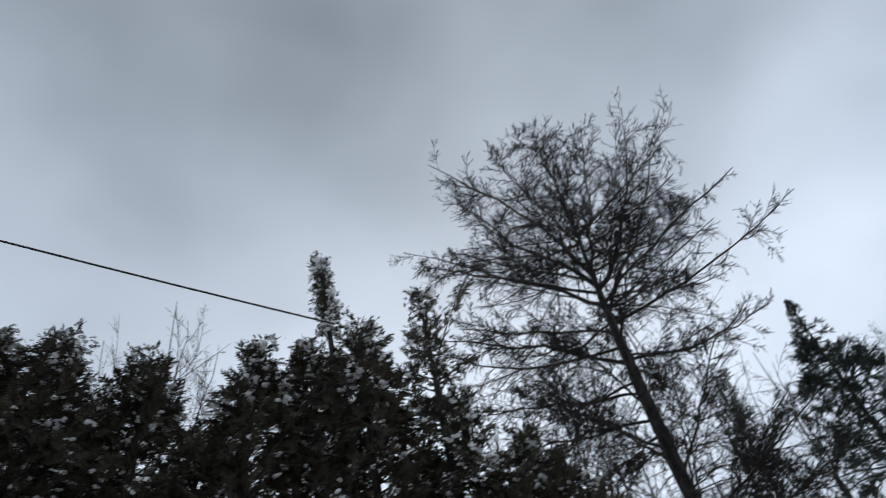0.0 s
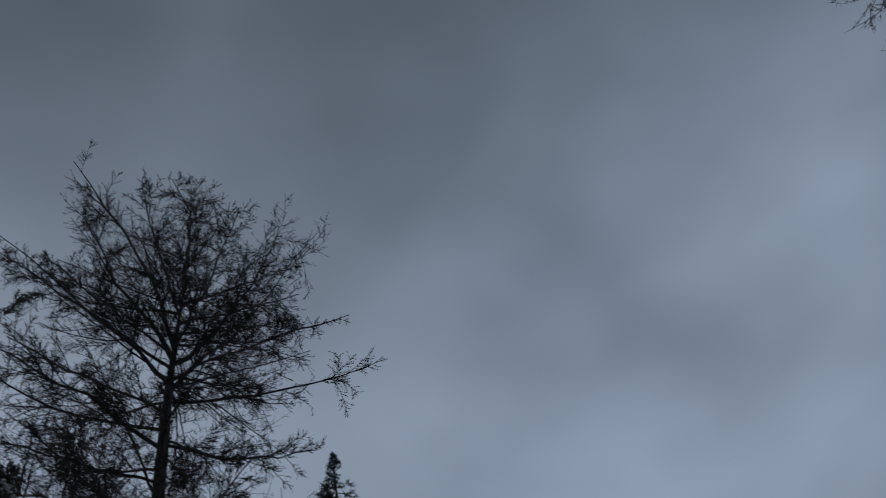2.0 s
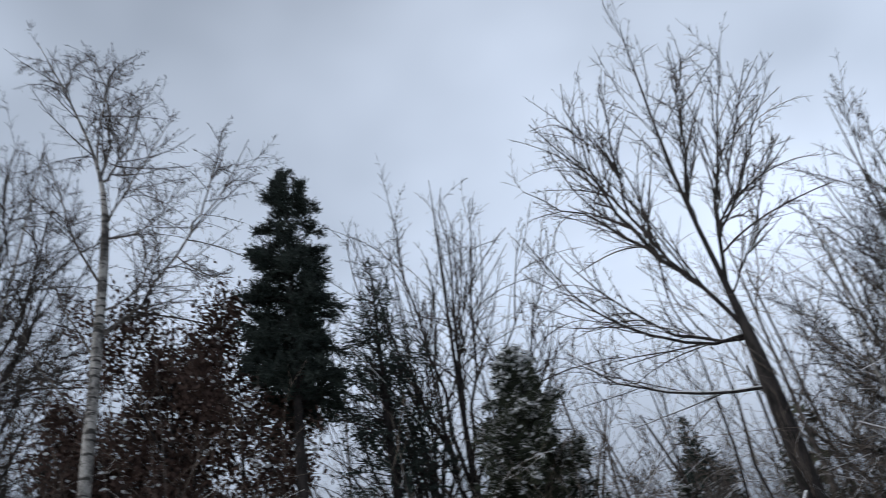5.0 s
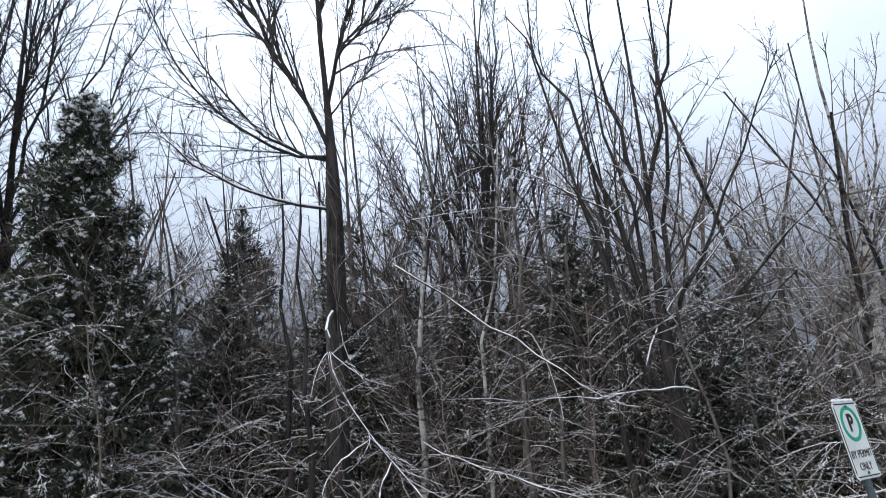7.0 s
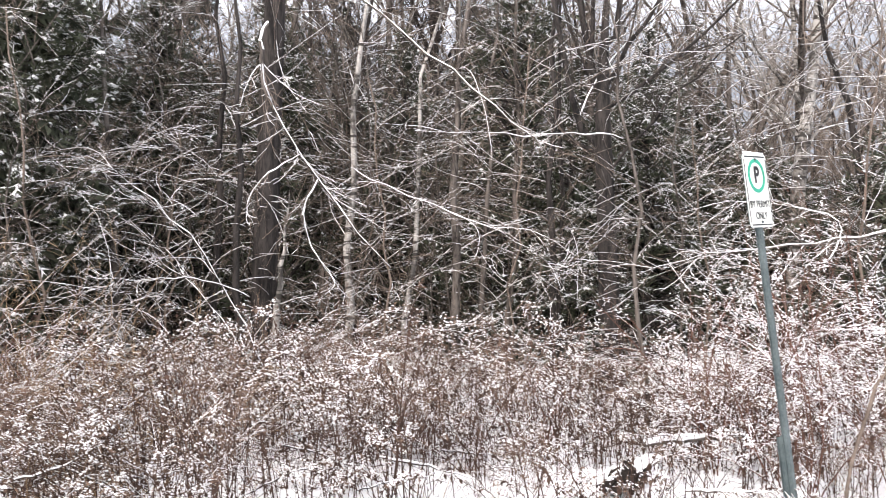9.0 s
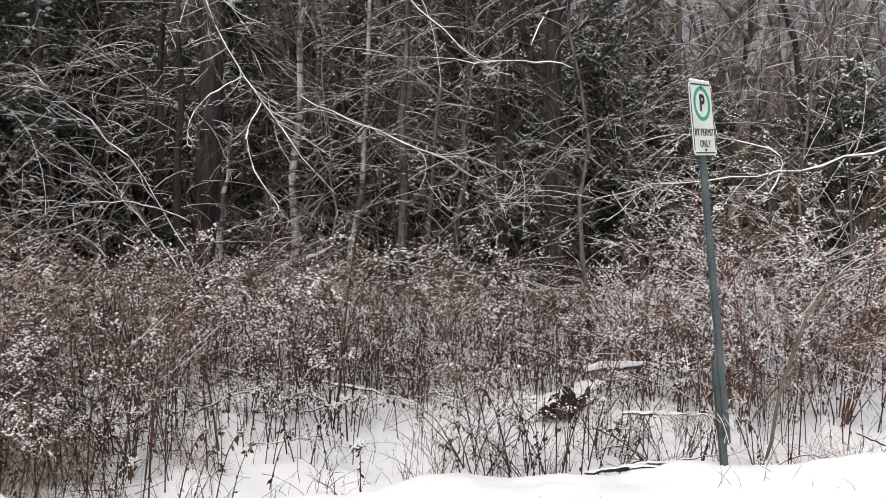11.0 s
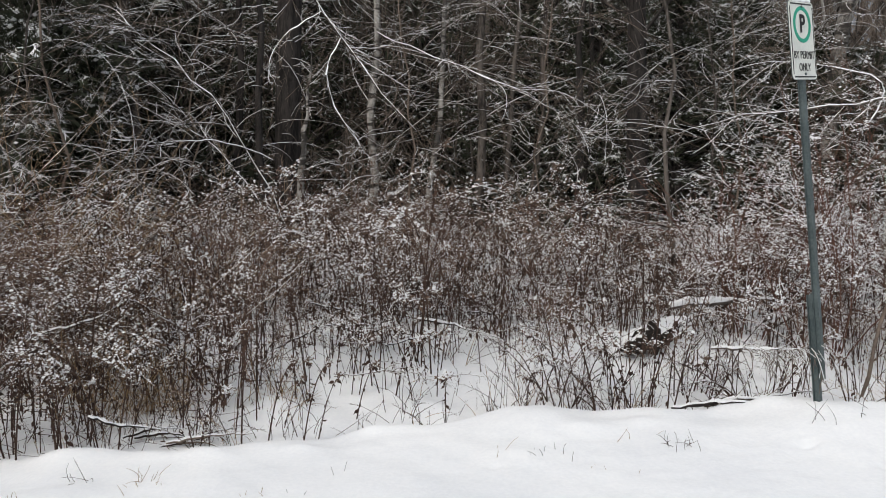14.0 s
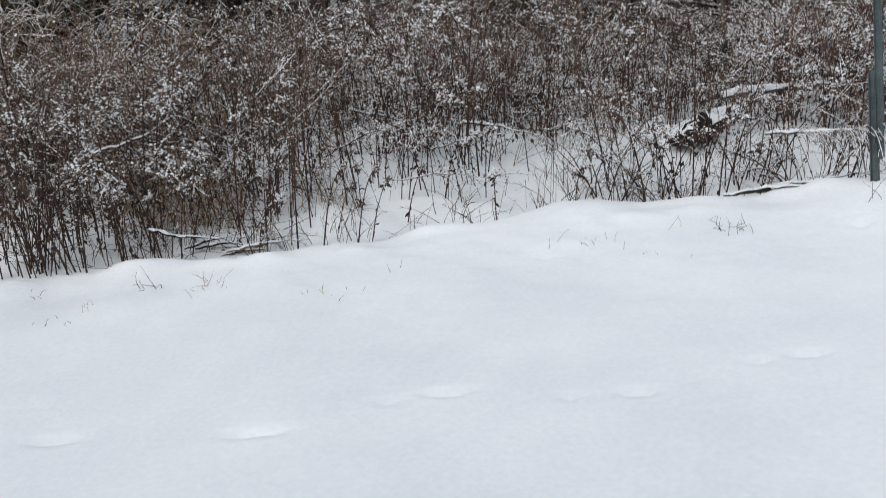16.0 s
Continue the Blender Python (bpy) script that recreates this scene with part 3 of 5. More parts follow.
bare_tree("birch", (-12.89, 5.47), 67.0, [(0, 0, 0), (0, 0, 6), (0.3, 0, 10), (0.6, 0, 15)],
          [(7.7, 0.1, 0.0, 14.2), (7.1, -0.0, 0.5, 13.9), (7.4, -0.7, -0.5, 13.0), (8.4, 1.1, 0.5, 14.5), (6.7, -0.5, -0.6, 11.9), (8.7, 1.4, 0.4, 13.1), (6.7, -0.9, 0.6, 12.6), (6.0, -1.2, 0.2, 10.5), (5.5, 1.4, 0.1, 10.2), (7.0, 1.6, 0.0, 12.2), (7.5, -1.2, 0.3, 12.0), (6.2, 0.9, 0.5, 11.5), (8.0, 0.2, -0.6, 13.6)],
          0.13, "slim leafless birch with dense upswept twigs", 22, M_PALE, M_SLIM, 0.1, ((15, 6, 0.5), (14, 4, 0.38), (9, 2, 0.42)), (20, 50), 0.04, limb_mat=M_DARK, spread=1.13)
bare_tree("birch", (-11.64, 2.90), 76.0, [(0, 0, 0), (0.1, 0, 4), (0.1, 0, 9.6)],
          [(5.0, -1.5, 0.0, 8.4), (5.5, 0.1, 0.4, 9.6), (5.2, 0.9, -0.4, 9.5), (4.6, -0.8, 0.6, 9.2), (5.5, 1.5, 0.0, 9.4), (4.5, -2.2, -0.3, 7.8), (5.0, 2.0, 0.4, 9.9), (4.2, -1.9, 0.4, 8.6), (4.4, 1.2, -0.5, 8.8), (5.2, -0.4, -0.6, 9.4)],
          0.1, "low leafless birch with twiggy crown", 23, M_PALE, M_SLIM, 0.2, ((16, 6, 0.5), (14, 4, 0.38), (9, 2, 0.42)), (24, 56), 0.0, limb_mat=M_DARK, spread=1.08)

bare_tree("maple", (-6.61, 10.02), 33.4, [(0, 0.4, 0), (0, 0.2, 4), (0, 0, 7.5), (0.2, 0, 12.2)],
          [(6.0, -0.6, 0.0, 11.9), (7.3, 0.4, 0.4, 12.3), (6.6, 0.8, -0.4, 11.2), (6.3, 1.7, 0.3, 11.0), (5.8, 1.9, -0.5, 9.9), (5.8, -1.2, -0.6, 10.8),
           (5.5, 2.0, 0.5, 9.6), (4.8, -1.6, -0.5, 9.4), (4.6, -1.8, 0.8, 8.9), (7.6, 0.5, 0.9, 11.7), (4.4, 1.6, 0.3, 7.2)],
          0.15, "leafless grey maple with upswept branches", 31, M_DARK, M_SLIM, 0.25, ((15, 8, 0.55), (12, 5, 0.36), (6, 2, 0.34)), (18, 44), 0.08, 0.06, tips=0.0034, wob=0.07, first=(14, 34))
bare_tree("maple", (-6.82, 9.26), 36.4, [(0, 0.4, 0), (0, 0.2, 4), (0, 0, 6.5), (-0.1, 0, 10.6)],
          [(5.0, -0.8, 0.0, 10.7), (5.2, -0.3, 0.5, 10.5), (5.0, 0.5, -0.4, 9.3), (4.0, -1.2, -0.6, 8.5), (5.3, 0.3, 0.6, 10.2), (4.2, -1.5, 0.4, 8.0)],
          0.11, "slim leafless maple beside its twin", 32, M_DARK, M_SLIM, 0.25, ((15, 8, 0.55), (12, 5, 0.36), (6, 2, 0.34)), (18, 44), 0.08, 0.06, tips=0.0034, wob=0.07, first=(14, 34))
bare_tree("maple", (-1.98, 8.80), 12.4, [(-0.15, 0, 0), (-0.12, 0, 2), (-0.02, 0, 4.2), (0.04, 0, 5.0), (0.03, 0, 5.7), (0.03, 0, 6.3), (0.05, 0, 6.8), (-0.1, 0, 8.0), (0.0, 0, 9.6), (0.07, 0, 11.2)],
          [(-1, 6.75, 0.47, 8.5, 1.29, 0.5, 10.8), (-1, 6.15, -0.7, 7.9, -1.64, -0.4, 10.2), (1, 0.3, -0.99, 9.0, -1.09, 0.6, 11.6), (-1, 6.1, -1.27, 6.6, -2.14, -0.6, 8.2), (-1, 6.05, -1.01, 6.75, -1.95, 0.3, 8.5),
           (-1, 5.45, -1.35, 5.95, -2.1, 0, 6.8), (0, 0.15, 0.58, 8.05, 1.37, -0.5, 9.5), (0, 0.2, 0.78, 8.3, 1.69, 0.4, 9.8), (-1, 6.6, 0.46, 7.05, 1.06, -0.3, 7.4), (-1, 7.7, 0.2, 8.7, 0.61, -0.7, 9.7),
           (1, 0.55, -0.6, 9.2, -0.43, -0.5, 10.1), (1, 0.3, -1.17, 8.5, -2.23, 0.8, 10.0), (8, 0.6, 0.89, 7.95, 1.26, 0.2, 8.6), (-1, 8.0, 0.35, 9.5, 0.6, 0.3, 11.0)],
          0.14, "large leafless maple with wide upswept limbs", 33, M_DARK, M_SLIM, 0.3, ((16, 8, 0.50), (10, 5, 0.36), (5, 2, 0.34)), (16, 40), 0.075, 0.2, tips=0.0035, wob=0.05, first=(14, 36), limb_r=0.33, spread=0.94, fade=0.5, leader=0.62)
bare_tree("maple", (-0.57, 12.99), 2.5, [(0, 0, 0), (0.1, 0, 5), (0.5, 0, 11.5)],
          [(5.4, 0.6, 0.0, 11.5), (5.2, 0.7, 0.4, 10.3), (5.0, -0.2, -0.5, 10.0), (6.4, 0.9, 0.8, 11.2), (4.6, -1.0, 0.3, 9.5), (5.0, 1.2, -0.4, 9.1), (4.5, 1.6, 0.3, 8.0), (4.2, -1.5, -0.2, 7.8)],
          0.12, "leafless maple with dense grey twigs", 34, M_DARK, M_SLIM, 0.2, ((18, 8, 0.55), (13, 5, 0.38), (7, 2, 0.34)), (18, 44), 0.08, 0.05, tips=0.0038, wob=0.07, first=(14, 34))
bare_tree("maple", (1.47, 8.88), -9.4, [(0.03, 0, 0), (0.02, 0, 1.6), (-0.05, 0, 3.3), (-0.02, 0, 4.2), (0.09, 0, 5.5), (0.1, 0, 9.2)],
          [(-1, 3.2, -0.15, 4.4, -0.5, 0.1, 8.2), (0, 0.35, -0.55, 6.0, -1.3, 0.3, 8.0), (-1, 4.1, 0.3, 5.4, 0.6, 0.4, 8.8), (-1, 3.6, 0.6, 4.6, 1.6, -0.4, 6.4), (-1, 3.0, -0.64, 4.6, -0.9, -0.5, 7.8), (-1, 3.4, 0.9, 4.1, 2.0, 0.5, 5.2),
           (-1, 2.6, 0.5, 3.3, 1.3, -0.5, 4.0), (-1, 5.0, -0.2, 6.5, -0.3, 0.4, 8.6), (-1, 2.9, -0.7, 3.5, -1.7, 0.6, 5.0), (-1, 5.2, 0.5, 6.6, 0.9, -0.4, 8.4)],
          0.125, "leafless maple forking low into slim leaders", 35, M_DARK, M_SLIM, 0.15, ((10, 7, 0.46), (8, 4, 0.40), (5, 2, 0.38)), (22, 48), 0.07, 0.3, tips=0.003, wob=0.07, first=(18, 42), limb_r=0.5, bold=1.25)
bare_tree("birch", (3.98, 10.26), -21.2, [(-0.05, 0, 0), (-0.07, 0, 2.4), (0.12, 0, 3.6), (0.3, 0, 5.2), (0.1, 0, 6.8), (0.3, 0, 9)],
          [(3.4, -0.3, 0.0, 7.6), (3.6, -1.6, -0.5, 6.4), (3.8, 0.9, 0.3, 7.5), (3.3, -1.2, 0.4, 5.6), (4.2, 0.6, -0.4, 6.9), (3.2, -1.8, 0.8, 6.4), (2.6, -0.6, -0.6, 4.8), (3.0, 1.2, 0.5, 5.6)],
          0.105, "pale birch with a crooked mottled trunk", 36, M_BIRCH, M_PALE, 0.2, ((9, 6, 0.42), (7, 5, 0.45), (4, 4, 0.5)), (22, 50), 0.06, 0.35)
rng = np.random.default_rng(40)
for i in range(13):
    az = radians(-27 + 64 * (i + 0.5) / 13 + rng.uniform(-2, 2))
    d, h = rng.uniform(11.5, 17), rng.uniform(7.0, 10.5)
    limbs = [(h * q, s * h * rng.uniform(0.10, 0.22), rng.uniform(-1.2, 1.2), h * min(1.0, q + rng.uniform(0.16, 0.34)))
             for q, s in ((0.28, -1), (0.34, 1), (0.42, -1), (0.47, 1), (0.54, -0.8), (0.60, 0.7), (0.68, -0.4), (0.74, 0.4))]
    bare_tree("bare_tree", (d * math.sin(az), d * math.cos(az)), -math.degrees(az), [(0, 0, 0), (rng.uniform(-0.5, 0.5), 0, h * 0.5), (rng.uniform(-0.5, 0.5), 0, h)], limbs,
              0.045 + 0.003 * h, "leafless forest tree with grey twigs", 50 + i, (M_BARK, M_DARK, M_PALE)[i % 3], (M_TWIG, M_PALE)[i % 2], 0.15, ((13, 6, 0.45), (8, 4, 0.45), (4, 2, 0.5)), (25, 58), 0.05, 0.2, "bare trees in the wood", bold=0.62)

# evergreens
fir("spruce", (-9.42, -7.44), 128.3, 12.0, 1.4, 61, "dark narrow spruce with a pointed tip", 0.62, 9500, 0.12, 0, 0.05, spray=0.17, mat=M_SPRUCE, form=BRUSH, power=0.95, crest=1.0, rise=(-0.2, 0.2))
fir("spruce", (-9.64, -10.15), 136.5, 13.0, 0.5, 62, "dark blunt-topped spruce behind the larch", 0.3, 2600, 0.25, 0, 1.5, spray=0.36, mat=M_SPRUCE, form=BRUSH, power=0.6)
fir("spruce", (-7.48, 7.37), 45.4, 11.35, 0.58, 63, "tall dark spruce with a dense blunt crown", 0.62, 12500, 0.16, 0.0, 0.7, (0.08, 0), 0.22, 0.42, M_SPRUCE, BRUSH, rise=(-0.1, 0.4))
fir("spruce", (-7.0, 8.6), 39.5, 10.0, 0.9, 64, "ragged spruce with thin lower boughs", 0.3, 1700, 0.4, 0.0, 0.6, (0.1, 0), 0.3, 0.6, M_SPRUCE, BRUSH)
fir("cedar", (-4.7, 8.3), 29.7, 7.0, 1.4, 65, "dense dark cedar flecked with snow", 0.02, 26000, 0.14, 0.5, 0.3, (0.05, 0), 0.17, 0.6, form=SPRIG, tufts=0.12, pad=(0.03, 0.065), core=2600)
fir("spruce", (-7.0, 21.0), 18.2, 10.6, 1.7, 66, "far dark spruce standing behind the thicket", 0.1, 2600, 0.3, 0, 0.4, spray=0.5, mat=M_SPRUCE, form=BRUSH)
def row_cedar(place, h, r, seed, label, base=0.45, tiers=1.0, leaders=3):
    """A ragged cedar of lumpy hanging sprays, with soft ridges of snow lying along its boughs."""
    rng = np.random.default_rng(seed)
    tree = thing("cedar", deep_at(*place, rng.uniform(0, 360)), label, "tree", "row of cedars")
    T = bend([(0, 0, 0), (rng.normal(0, 0.1), rng.normal(0, 0.1), h * 0.6), (0, 0, h - 0.25)], 10)
    part("trunk", [tubes(T[None], np.array([[0.11, 0.012]]), 8)], M_DARK, tree, "", True)
    n = int(44 * tiers * (h * (1 - base)))
    t = base + (1 - base) * rng.random(n) ** 0.85
    start, _ = along(np.repeat(T[None], n, 0), t)
    a = rng.random(n) * 2 * np.pi
    reach = r * np.clip((1 - t) / (1 - base), 0.05, 1) ** 0.55 * rng.uniform(0.45, 1.12, n) + 0.06
    B = strand(start, np.stack([np.cos(a), np.sin(a), rng.uniform(0.0, 0.7, n)], 1), reach, 6, 0.03, 0.10, rng)
    if leaders:
        q = rng.random(leaders) * 2 * np.pi
        s0, _ = along(np.repeat(T[None], leaders, 0), rng.uniform(0.72, 0.9, leaders))
        s0 = s0 + np.stack([np.cos(q), np.sin(q), q * 0], 1) * (r * rng.uniform(0.15, 0.6, leaders))[:, None]
        B = np.concatenate([B, strand(s0, np.stack([np.cos(q) * 0.35, np.sin(q) * 0.35, np.ones(leaders)], 1), rng.uniform(0.5, 0.95, leaders), 6, 0.05, 0.08, rng)])
        reach = np.concatenate([reach, np.full(leaders, 0.7)])
    n = len(B)
    part("bough_frame", [tubes(B, np.stack([0.006 + 0.012 * reach, np.full(n, 0.004)], 1), 4)], M_DARK, tree, "", False, "stuff")
    k = 17
    at, way = along(np.repeat(B, k, 0), rng.uniform(0.2, 1.0, n * k) ** 0.8)
    way = unit(way + rng.normal(0, 0.5, way.shape) + (0, 0, -0.22))
    size = rng.uniform(0.08, 0.20, n * k) * np.repeat(np.clip(reach / 0.5, 0.4, 1), k)
    at = at + rng.normal(0, 0.035, at.shape)
    part("crown", [stamp(TUFT, at, *axes_of(way, rng, 0.9), size)], M_BRONZE, tree, "", False, "stuff")
    lie = at[rng.random(len(at)) < 0.045] - (0, 0, 0.02)
    lump = np.repeat(lie, 4, 0) + rng.normal(0, 0.028, (len(lie) * 4, 3)) * (1, 1, 0.3)
    part("snow", [pads_at(lump, rng, 0.02, 0.055, PAD)], M_SNOWTUFT, tree, "soft lumps of snow on the boughs", False, "stuff")


for az, d, h, r, n, seed in ((150, 6.6, 8.0, 1.2, 3, 71), (156, 6.3, 8.2, 1.2, 3, 72), (161, 6.6, 8.5, 1.0, 3, 73), (166, 6.2, 8.3, 0.9, 3, 74), (170, 6.9, 8.3, 0.9, 2, 69), (173.5, 6.4, 8.5, 0.8, 3, 75), (179, 6.6, 7.8, 0.9, 2, 76),
                             (-176.5, 6.4, 8.8, 0.8, 3, 77), (-171.5, 6.7, 9.15, 0.9, 3, 78), (-167, 6.4, 9.1, 0.85, 3, 79), (-162.5, 6.8, 7.6, 0.8, 1, 80), (-158.5, 6.4, 7.8, 0.7, 2, 81), (-153.5, 6.7, 7.4, 0.9, 2, 82), (-149.5, 6.9, 6.9, 0.75, 1, 83)):
    row_cedar((d * math.sin(radians(az)), d * math.cos(radians(az))), h, r, seed, "snow-laden cedar with ragged hanging sprays", leaders=n)
row_cedar((-1.04, -6.32), 10.45, 0.12, 84, "slender cedar spire standing above the row", 0.80, 0.8, 0)
row_cedar((-2.16, -6.03), 9.7, 0.48, 85, "ragged cedar plume standing above the row", 0.68, 0.4, 3)
rng = np.random.default_rng(80)
for i in range(19):
    az = radians(-38 + 76 * (i + 0.5) / 19 + rng.uniform(-1.2, 1.2))
    d = 11.0 + 2.4 * (i % 2) + rng.uniform(-0.5, 0.7)
    fir("cedar", (d * math.sin(az), d * math.cos(az)), 0, rng.uniform(4.2, 6.0) * (0.58 if i > 13 else 1.0), rng.uniform(1.3, 1.7), 81 + i, "dark cedar in the thicket, flecked with snow", 0.02, 7000, 0.25, 0.4, 0.3,
        spray=0.15, power=0.75, form=SPRIG, group="cedars in the wood", tufts=0.06, pad=(0.02, 0.05), core=420)

for az, d, h, seed in ((7, 10.0, 3.7, 131), (12, 10.4, 4.1, 132), (16.5, 11.6, 3.5, 133), (23.5, 12.4, 2.9, 134), (28, 12.0, 3.4, 135)):
    fir("cedar", (d * math.sin(radians(az)), d * math.cos(radians(az))), 0, h, 1.3, seed, "low cedar finely flecked with snow", 0.02, 9000, 0.3, 0.5, 0.3,
        spray=0.12, power=0.7, form=SPRIG, group="cedars in the wood", tufts=0.07, pad=(0.015, 0.035), core=420)


def oak(place, turn, h, seed):
    """A young oak that keeps its dead leaves."""
    rng = np.random.default_rng(seed)
    limbs = [(h * q, s * rng.uniform(0.5, 1.1), rng.uniform(-0.8, 0.8), h * min(0.99, q + rng.uniform(0.12, 0.26))) for q, s in zip(np.linspace(0.25, 0.86, 15), (1, -1) * 8)]
    tree = bare_tree("oak", place, turn, [(0, 0, 0), (0.1, 0, h * 0.5), (0, 0, h)], limbs, 0.11, "oak still holding brown dead leaves", seed, M_DARK, M_TWIG, 0.1, ((8, 5, 0.5), (6, 4, 0.5), (3, 2, 0.5)), (30, 60), 0.03)
    n = 17000
    L = np.array([bend([(0, 0, a), (r * 0.6, b * 0.6, a + (t - a) * 0.5), (r, b, t)], 6) for a, r, b, t in limbs])
    S, RS = grow(L, np.full((len(L), 2), 0.01), 14, rng, (0.1, 1.0), (30, 70), (0.3, 0.5), 4)
    at, way = along(S[rng.integers(0, len(S), n)], rng.random(n))
    way = unit(rng.normal(0, 0.7, (n, 3)) + (0, 0, -0.5))
    at = at + rng.normal(0, 0.13, (n, 3))
    part("foliage", [stamp(LEAF, at, *axes_of(way, rng, 1.5), rng.uniform(0.06, 0.115, n))], M_OAK, tree, "dead brown leaves", False, "stuff")
    part("snow", [pads_at(at[:240] + (0, 0, 0.02), rng, 0.04, 0.09)], M_SNOWTUFT, tree, "white tufts of snow", False, "stuff")


for az, d, h, seed in ((-64, 14, 7.6, 141), (-60.5, 12.5, 7.4, 142), (-58, 13, 7.6, 143)):
    fir("spruce", (d * math.sin(radians(az)), d * math.cos(radians(az))), 0, h, 1.5, seed, "low dark spruce among the birches", 0.15, 1800, 0.35, 0.1, 0.5, spray=0.34, mat=M_SPRUCE, form=BRUSH, power=0.6)
for az, d, h, seed in ((-81, 14.5, 8.4, 44), (-74, 15, 9.4, 45), (-66, 15, 11.5, 46), (-62, 13, 10.0, 47), (-58, 15, 10.5, 48), (-55, 14, 8.5, 49), (8, 13, 9.0, 152), (-6, 15, 9.0, 153), (-2.5, 14, 8.6, 155),
                       (-4.5, 13.6, 10.0, 156), (1.8, 14.2, 11.2, 157), (-9, 14.5, 8.8, 158), (-14, 16, 8.0, 159), (-69, 13.5, 12.0, 160), (-64, 15.5, 13.4, 161), (-72, 13, 10.6, 162), (-19, 17, 8.6, 163), (-24, 17.5, 9.0, 164), (-5.5, 11.8, 9.4, 165), (-0.8, 12.2, 10.0, 166)):
    bare_tree("bare_tree", (d * math.sin(radians(az)), d * math.cos(radians(az))), -az, [(0, 0, 0), (0.1, 0, h * 0.5), (0, 0, h)],
              [(h * q, s * 1.75, w, h * (q + 0.28)) for q, s, w in ((0.3, -1, 0.3), (0.35, 1, -0.3), (0.45, -0.9, 0.4), (0.5, 0.9, 0.2), (0.6, -0.6, -0.3), (0.66, 0.5, 0.3))],
              0.08, "leafless tree with dense grey twigs", seed, M_BARK, M_SLIM, 0.2, ((15, 6, 0.55), (12, 3, 0.42), (6, 2, 0.5)), (22, 50), 0.05, 0.0, "bare trees in the wood", bold=0.75)
oak((-9.0, 6.5), 54.4, 9.3, 91)
oak((-8.4, 7.2), 50.4, 8.9, 92)
oak((-9.8, 6.3), 57.3, 8.6, 93)

# overhead cable, from far over the verge to the tallest cedar
wire = thing("overhead_cable", pose(0, 0, 0), "thin black overhead cable running into a cedar", "cable")
s = np.linspace(0, 1, 30)[:, None]
line = np.array((20.0, -0.8, 9.05)) * (1 - s) + np.array((-0.95, -5.2, 7.62)) * s
line[:, 2] -= 0.5 * (4 * s * (1 - s))[:, 0]
part("cable", [tubes(line[None], np.array([[0.009, 0.009]]), 6)], M_WIRE, wire, "", True)


# ---- the thicket at the wood's edge ----
def sapling(place, turn, h, seed, lean=(0, 0), reach=1.4, n=20, r=0.025, bark=None, rise=(45, 75), snow=0.85, group="saplings", label="slim leafless sapling with snow-lined branches"):
    rng = np.random.default_rng(seed)
    tree = thing("sapling", base_at(*place, turn), label, "tree", group)
    T = bend([(0, 0, 0), (lean[0] * 0.3, lean[1] * 0.3, h * 0.5), (*lean, h)], 10)[None]
    T[:, 1:-1] += rng.normal(0, 0.035, (1, 8, 3)) * (1, 1, 0)
    RT = np.array([[r, 0.006]])
    part("trunk", [tubes(T, RT, 7)], bark or M_BARK, tree, "", True)
    B, RB = grow(T, RT, int(n * 2.2), rng, (0.08, 0.97), rise, (reach / h * 0.5, reach / h * 1.7), 12, -0.028, 0.07, 0.15, 0.5, 0.0026, 0.35)
    S, RS = grow(B, RB, 5, rng, (0.1, 0.9), (15, 45), (0.28, 0.62), 8, -0.02, 0.08, 0.6, 0.5, 0.0015)
    Q, RQ = grow(S, RS, 4, rng, (0.12, 0.95), (20, 50), (0.14, 0.34), 3, 0.0, 0.1, 0.7, 0.4, 0.0013)
    part("branchwork", [tubes(B, RB, 4), tubes(S, RS, 3), tubes(Q, RQ, 3)], M_TWIG if seed % 2 == 0 else M_SLIM, tree, "", False, "stuff")
    part("snow", snow_along([(B, RB)], rng, snow, 0.72) + snow_along([(S, RS)], rng, snow * 0.55, 0.62) + snow_along([(Q, RQ)], rng, snow * 0.2, 0.55), M_SNOWTUFT, tree, "white snow lying along the branches", False, "stuff")
    return tree


# the trunks that stand out against the dark wood
for px, py, h, lean, r, bark, seed in ((-2.15, 7.9, 5.2, (0.05, 0), 0.045, M_DARK, 201), (-1.34, 9.2, 6.5, (0.5, 0), 0.052, M_BIRCH, 202), (-0.70, 9.3, 6.0, (0.7, 0), 0.036, M_BIRCH, 203),
                                       (-0.17, 9.1, 6.2, (0.3, 0), 0.055, M_BARK, 204), (0.13, 9.2, 5.6, (0.35, 0), 0.034, M_BARK, 205), (0.90, 9.1, 6.6, (0.1, 0), 0.045, M_DARK, 206), (1.03, 9.3, 6.0, (0.02, 0), 0.035, M_DARK, 211),
                                       (1.62, 7.7, 4.6, (-0.38, 0), 0.026, M_BARK, 207), (-3.7, 9.0, 5.6, (-0.4, 0), 0.055, M_BARK, 208), (4.7, 9.6, 5.4, (-1.1, 0), 0.07, M_DARK, 209), (0.48, 9.5, 6.4, (0.3, 0), 0.038, M_BARK, 210), (-2.75, 9.2, 6.0, (0.1, 0), 0.05, M_DARK, 212)):
    sapling((px, py), 0, h, seed, lean, 1.3, 8, r, bark, (50, 85), 0.65)
rng = np.random.default_rng(220)
